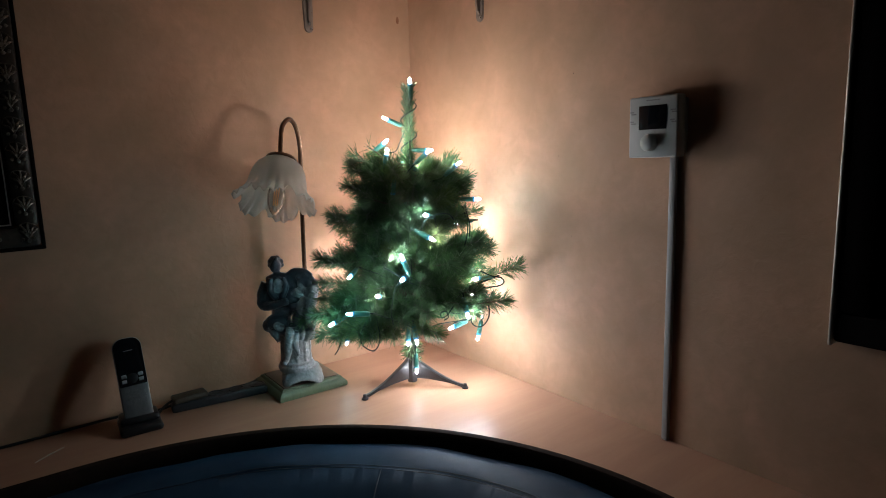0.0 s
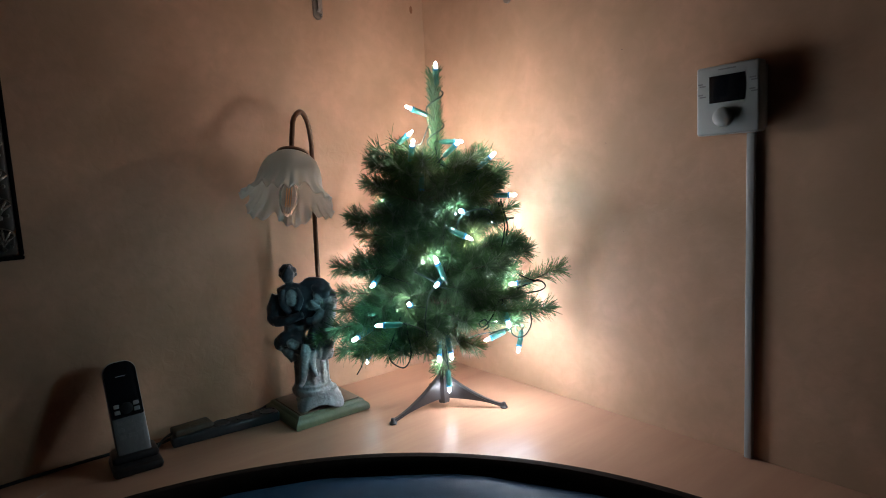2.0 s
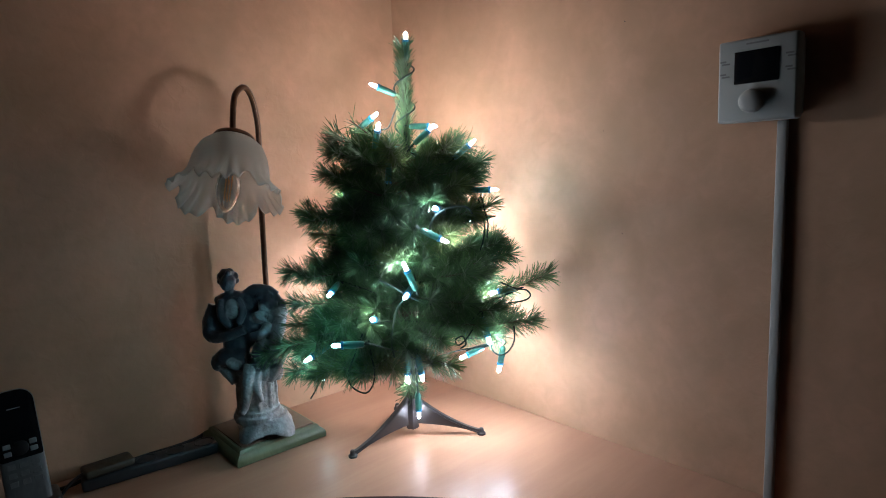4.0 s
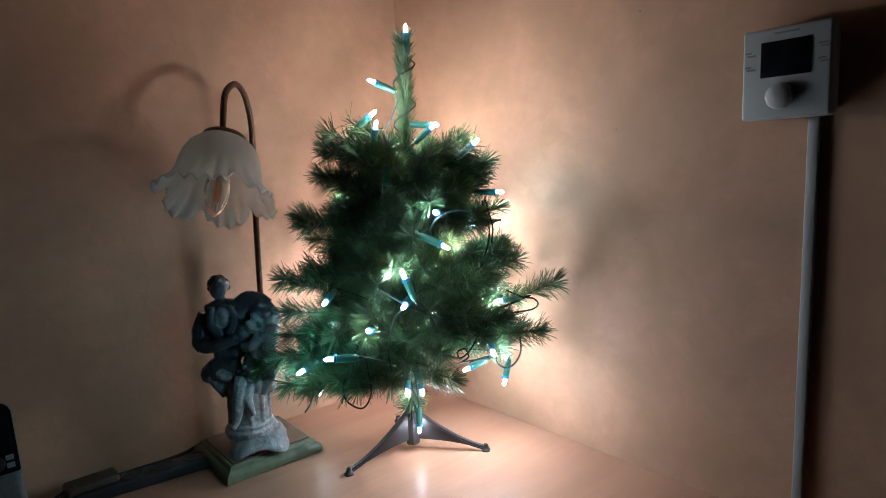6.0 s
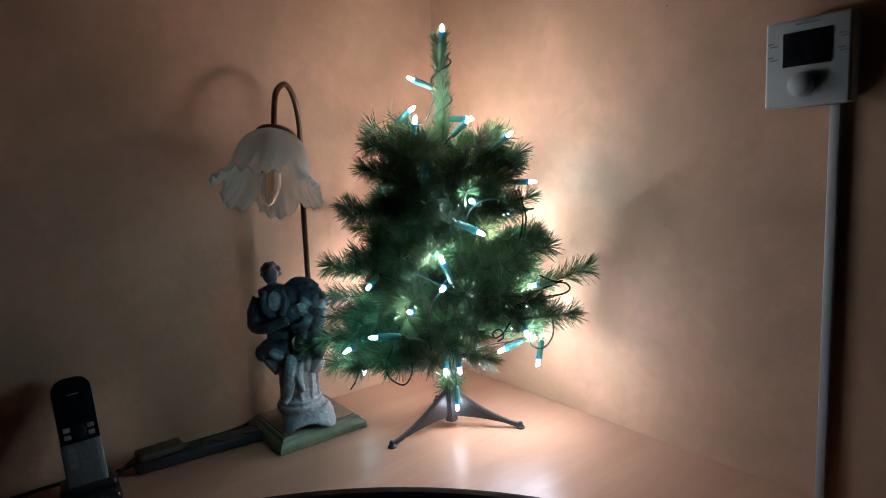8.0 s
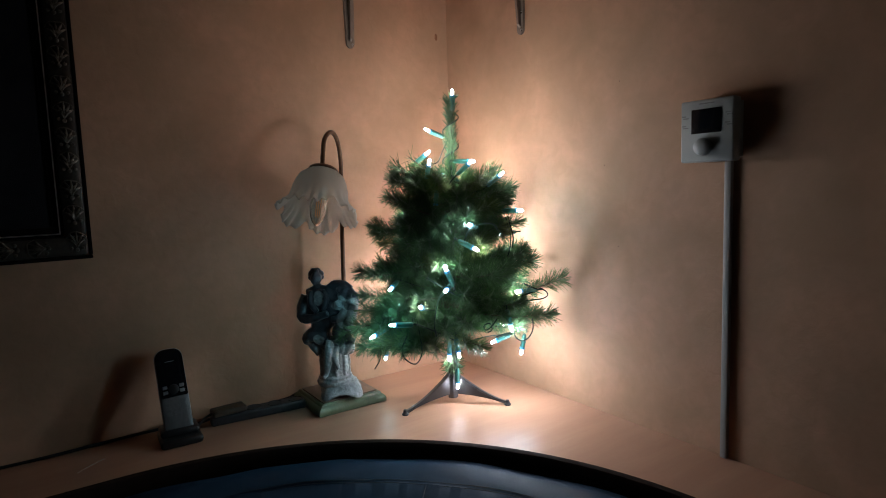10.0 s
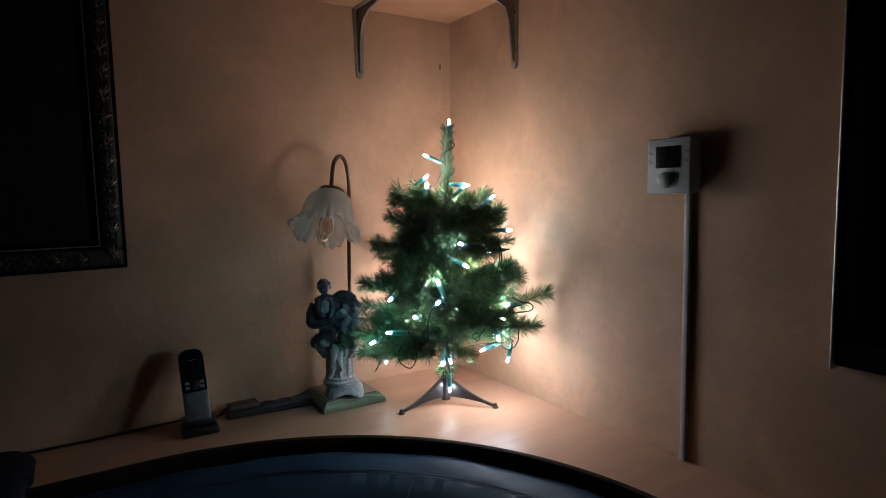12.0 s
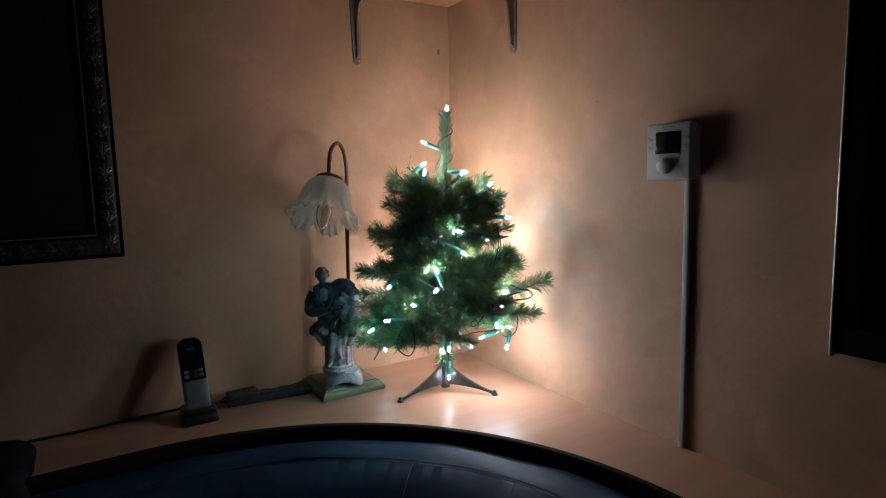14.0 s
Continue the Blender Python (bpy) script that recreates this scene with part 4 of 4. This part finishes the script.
# The seated form: back, shoulders, head with curled hair, open coat.
limb((0.017, 0.019, 0.021, 0.015), (-0.034, -0.002, 0.124), (-0.036, -0.002, 0.160), (-0.037, -0.003, 0.192), (-0.037, -0.003, 0.210))
limb((0.010, 0.014, 0.012), (-0.057, -0.004, 0.204), (-0.037, -0.004, 0.209), (-0.017, -0.004, 0.208))
limb((0.0075, 0.0070), (-0.036, -0.006, 0.214), (-0.037, -0.009, 0.228))
lump(-0.0375, -0.010, 0.2365, 0.0112, 0.0130, 0.0145, 0, 8)
for x, y, z, r in ((-0.047, -0.004, 0.244, 0.0070), (-0.041, -0.008, 0.250, 0.0065), (-0.034, -0.006, 0.250, 0.0065), (-0.029, -0.002, 0.244, 0.0062), (-0.040, 0.003, 0.246, 0.0085), (-0.049, 0.000, 0.236, 0.0065), (-0.037, 0.005, 0.236, 0.0090), (-0.030, 0.003, 0.236, 0.0060), (-0.047, -0.011, 0.247, 0.0042), (-0.034, -0.014, 0.2505, 0.0040)):
    lump(x, y, z, r, r, r)
lump(-0.031, -0.0175, 0.197, 0.0110, 0.0060, 0.0190, 0, 6)
limb((0.0045, 0.0060, 0.0050), (-0.047, -0.016, 0.212), (-0.047, -0.023, 0.190), (-0.034, -0.026, 0.172))
limb((0.0045, 0.0055, 0.0045), (-0.024, -0.016, 0.213), (-0.016, -0.021, 0.196), (-0.022, -0.025, 0.176))
limb((0.0115, 0.0125, 0.0120, 0.0105), (-0.058, -0.005, 0.202), (-0.065, -0.008, 0.182), (-0.067, -0.012, 0.164), (-0.060, -0.019, 0.156))
limb((0.0100, 0.0085, 0.0065), (-0.061, -0.018, 0.157), (-0.038, -0.028, 0.161), (-0.012, -0.031, 0.170))
# The second form, leaning in: a lifted arm, curls, pale bodice and falling drapery.
limb((0.015, 0.020, 0.018, 0.013), (0.008, -0.002, 0.116), (0.012, -0.002, 0.146), (0.016, -0.002, 0.176), (0.015, -0.002, 0.198))
lump(-0.010, -0.004, 0.168, 0.019, 0.018, 0.032)
lump(-0.010, -0.004, 0.198, 0.017, 0.014, 0.022)
lump(0.004, -0.003, 0.214, 0.020, 0.012, 0.014)
lump(-0.050, -0.007, 0.172, 0.013, 0.013, 0.022)
lump(0.030, -0.004, 0.190, 0.012, 0.013, 0.022)
lump(-0.030, -0.010, 0.144, 0.022, 0.018, 0.016)
limb((0.0080, 0.0090, 0.0085, 0.0065), (-0.016, -0.002, 0.214), (0.000, -0.006, 0.222), (0.016, -0.008, 0.221), (0.031, -0.007, 0.212))
lump(0.017, -0.014, 0.201, 0.0120, 0.0130, 0.0140, 0, 20)
for x, y, z, r in ((0.028, -0.010, 0.207, 0.0095), (0.035, -0.006, 0.198, 0.0090), (0.026, -0.018, 0.202, 0.0075), (0.010, -0.014, 0.212, 0.0075), (0.020, -0.014, 0.214, 0.0080), (0.037, -0.004, 0.186, 0.0085), (0.030, -0.016, 0.192, 0.0070), (0.002, -0.010, 0.206, 0.0070)):
    lump(x, y, z, r, r, r)
lump(0.008, -0.021, 0.184, 0.0090, 0.0080, 0.0110, 0, 35)
limb((0.0030, 0.0040, 0.0030), (0.002, -0.026, 0.192), (0.010, -0.029, 0.184), (0.018, -0.026, 0.180))
limb((0.0085, 0.0105, 0.0090), (0.037, -0.014, 0.182), (0.032, -0.020, 0.164), (0.027, -0.022, 0.144))
limb((0.0080, 0.0080, 0.0065), (0.020, -0.018, 0.172), (0.010, -0.026, 0.160), (-0.006, -0.028, 0.156))
limb((0.0095, 0.0100, 0.0080), (0.012, -0.020, 0.150), (0.004, -0.024, 0.138), (-0.002, -0.024, 0.124))
limb((0.0060, 0.0070, 0.0060), (0.028, -0.018, 0.148), (0.022, -0.024, 0.132), (0.026, -0.022, 0.116))
# Fourth and fifth paint in bulb light on the tree side; the rest are pale parts.
PALE_AND_LIT = (((-0.031, -0.024, 0.204), 0.010), ((-0.031, -0.024, 0.192), 0.009), ((0.010, -0.030, 0.184), 0.019), ((0.034, -0.024, 0.172), 0.027), ((0.028, -0.030, 0.152), 0.022),
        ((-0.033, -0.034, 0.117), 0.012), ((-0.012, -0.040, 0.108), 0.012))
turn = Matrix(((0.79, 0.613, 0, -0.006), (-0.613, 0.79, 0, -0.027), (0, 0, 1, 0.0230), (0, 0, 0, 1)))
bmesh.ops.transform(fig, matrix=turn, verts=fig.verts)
fg = part("figure", fig, painted_figure("painted_figure_glaze", [(turn @ Vector(p), r) for p, r in PALE_AND_LIT]), lamp, "grey and white glazed stone figure group on a column")
rm = fg.modifiers.new("fuse", "REMESH")
rm.mode, rm.voxel_size, rm.use_smooth_shade = "VOXEL", 0.0013, True
sm = fg.modifiers.new("soften", "SMOOTH")
sm.factor, sm.iterations = 0.5, 3
folds = bpy.data.textures.new("folds", "CLOUDS")
folds.noise_scale = 0.012
dm = fg.modifiers.new("folds", "DISPLACE")
dm.texture, dm.strength, dm.mid_level = folds, 0.0028, 0.5

# ---- cordless telephone ----
phone = thing("cordless_phone", "silver and black cordless telephone standing in its black dock", "telephone", "", (0.136, 0.915, TOP), -3)
bm = bmesh.new()
box(bm, (-0.034, -0.032, 0.0), (0.034, 0.038, 0.014), 0.006, 3)
box(bm, (-0.032, -0.012, 0.012), (0.032, 0.034, 0.025), 0.006, 3)
part("dock", bm, BLACK, phone, "black charging dock")
tilt = Matrix.Translation((0, 0.004, 0.012)) @ Matrix.Rotation(radians(-19), 4, "X") @ Matrix.Rotation(radians(-2), 4, "Y")


def slate(half, lo, hi, y0, y1, corner, foot, edge):
    """An upright plate with round upper corners, from y0 to y1, with softened edges."""
    bm = bmesh.new()
    line = []
    for cx, cz, r, start in ((half - corner, hi - corner, corner, 0), (-half + corner, hi - corner, corner, 90), (-half + foot, lo + foot, foot, 180), (half - foot, lo + foot, foot, 270)):
        line += [(cx + r * math.cos(radians(start + 15 * k)), cz + r * math.sin(radians(start + 15 * k))) for k in range(7)]
    rings = []
    for y, inset in ((y0, edge), (y0 + edge * 0.3, edge * 0.3), (y0 + edge, 0.0), (y1 - edge, 0.0), (y1 - edge * 0.3, edge * 0.3), (y1, edge)):
        mid = (lo + hi) / 2
        kx, kz = 1 - inset / half, 1 - inset / ((hi - lo) / 2)
        rings.append([bm.verts.new(tilt @ Vector((x * kx, y, mid + (z - mid) * kz))) for x, z in line])
    for p, q in zip(rings, rings[1:]):
        for k in range(len(p)):
            bm.faces.new((p[k], p[(k + 1) % len(p)], q[(k + 1) % len(p)], q[k]))
    bm.faces.new(rings[0][::-1])
    bm.faces.new(rings[-1])
    bmesh.ops.recalc_face_normals(bm, faces=bm.faces)
    return bm


part("handset", slate(0.0232, 0.0, 0.150, -0.012, 0.009, 0.0165, 0.006, 0.0035), SILVER, phone, "silver handset")
part("faceplate", slate(0.0222, 0.064, 0.1485, -0.0128, -0.0105, 0.0158, 0.003, 0.0006), SCREEN, phone, "glossy black upper face with display")
part("name_bar", box(bmesh.new(), (-0.007, -0.0131, 0.126), (0.007, -0.0127, 0.1270), 0, 1, tilt), KEYPAD, phone, "small pale print", smooth=False)
for x, z in ((-0.0135, 0.082), (0.0135, 0.082), (-0.0135, 0.073), (0.0135, 0.073)):
    part("key", box(bmesh.new(), (x - 0.0040, -0.0138, z - 0.003), (x + 0.0040, -0.0125, z + 0.003), 0.0006, 1, tilt), KEYPAD, phone)
part("dial_pad", lathe(bmesh.new(), [(0.0001, 0.0016), (0.006, 0.0016), (0.0085, 0.0008), (0.009, 0.0)], 20, tilt @ pose(0, -0.0127, 0.077, 90, 0, 0)), BLACK, phone)
for k in range(3):
    for i in range(3):
        part("key", box(bmesh.new(), (-0.017 + 0.0125 * i, -0.01212, 0.032 + 0.0105 * k), (-0.008 + 0.0125 * i, -0.0115, 0.039 + 0.0105 * k), 0.0003, 1, tilt), SILVER, phone)

# ---- power strip and cables ----
strip = thing("power_strip", "dark grey power strip with a plug lying against the wall", "power strip", "", (0.280, 0.945, TOP), -6)
part("body", box(bmesh.new(), (-0.085, -0.016, 0.0), (0.092, 0.016, 0.017), 0.004, 3), STRIPM, strip)
for k in range(3):
    bm = lathe(bmesh.new(), [(0.0145, 0.0), (0.0145, 0.0015), (0.0125, 0.0015), (0.012, 0.0004), (0.0001, 0.0004)], 20, Matrix.Translation((-0.005 + 0.04 * k, 0, 0.017)))
    part("outlet", bm, STRIPM, strip)
plug = thing("plug_adapter", "dusty brown plug adapter sitting in the power strip", "adapter", "", (0.228, 0.952, TOP + 0.017), 2)
part("adapter_body", box(bmesh.new(), (-0.030, -0.016, 0.0), (0.032, 0.016, 0.011), 0.004, 3), ADAPTER, plug)
part("lead", tube(bmesh.new(), smooth_path([(-0.028, 0, 0.006), (-0.045, -0.004, 0.0), (-0.06, -0.006, -0.012), (-0.08, -0.012, -0.0145), (-0.10, -0.03, -0.0145)], 6), 0.0024, 6), BLACK, plug)
cord = part("cord", tube(bmesh.new(), smooth_path([(0.197, 0.955, 0.012), (0.175, 0.968, 0.004), (0.12, 0.985, 0.004), (0.02, 0.984, 0.004), (-0.06, 0.980, 0.004), (-0.2, 0.984, 0.004), (-0.5, 0.985, 0.004)], 8), 0.0027, 8), BLACK, strip, "black cord lying along the wall")
cord.matrix_parent_inverse = pose(0.280, 0.945, TOP, 0, 0, -6).inverted() @ Matrix.Translation((0, 0, TOP))
cord = part("cord", tube(bmesh.new(), smooth_path([(0.375, 0.985, 0.010), (0.36, 0.988, 0.004), (0.33, 0.986, 0.003), (0.29, 0.988, 0.003), (0.25, 0.988, 0.003)], 8), 0.003, 8), BLACK, lamp, "dark lamp cord")
cord.matrix_parent_inverse = Matrix.Translation(-LO) @ Matrix.Translation((0, 0, TOP))
tie = thing("cable_tie", "thin pale plastic tie lying on the ledge", "tie", "", (0.0, 0.0, TOP))
part("strap", tube(bmesh.new(), [(-0.021, 0.887, 0.0012), (0.0, 0.904, 0.0016), (0.02, 0.918, 0.0012)], 0.0006, 6), STRAW, tie)

# ---- marks on the walls ----
for y, z, r in ((0.498, 1.377, 0.0008), (0.531, 1.236, 0.0006), (0.501, 1.093, 0.0007)):
    tagged(part("nail_hole", ball(bmesh.new(), (WX, y, z), (0.0008, r, r), 10, 6), BLACK), "tiny dark nail hole in the wall", "nail hole", "nail holes")
tagged(part("wall_stain", ball(bmesh.new(), (0.769, WY, 1.557), (0.004, 0.0004, 0.008), 14, 8), SPOT), "small brown stain on the wall", "stain")
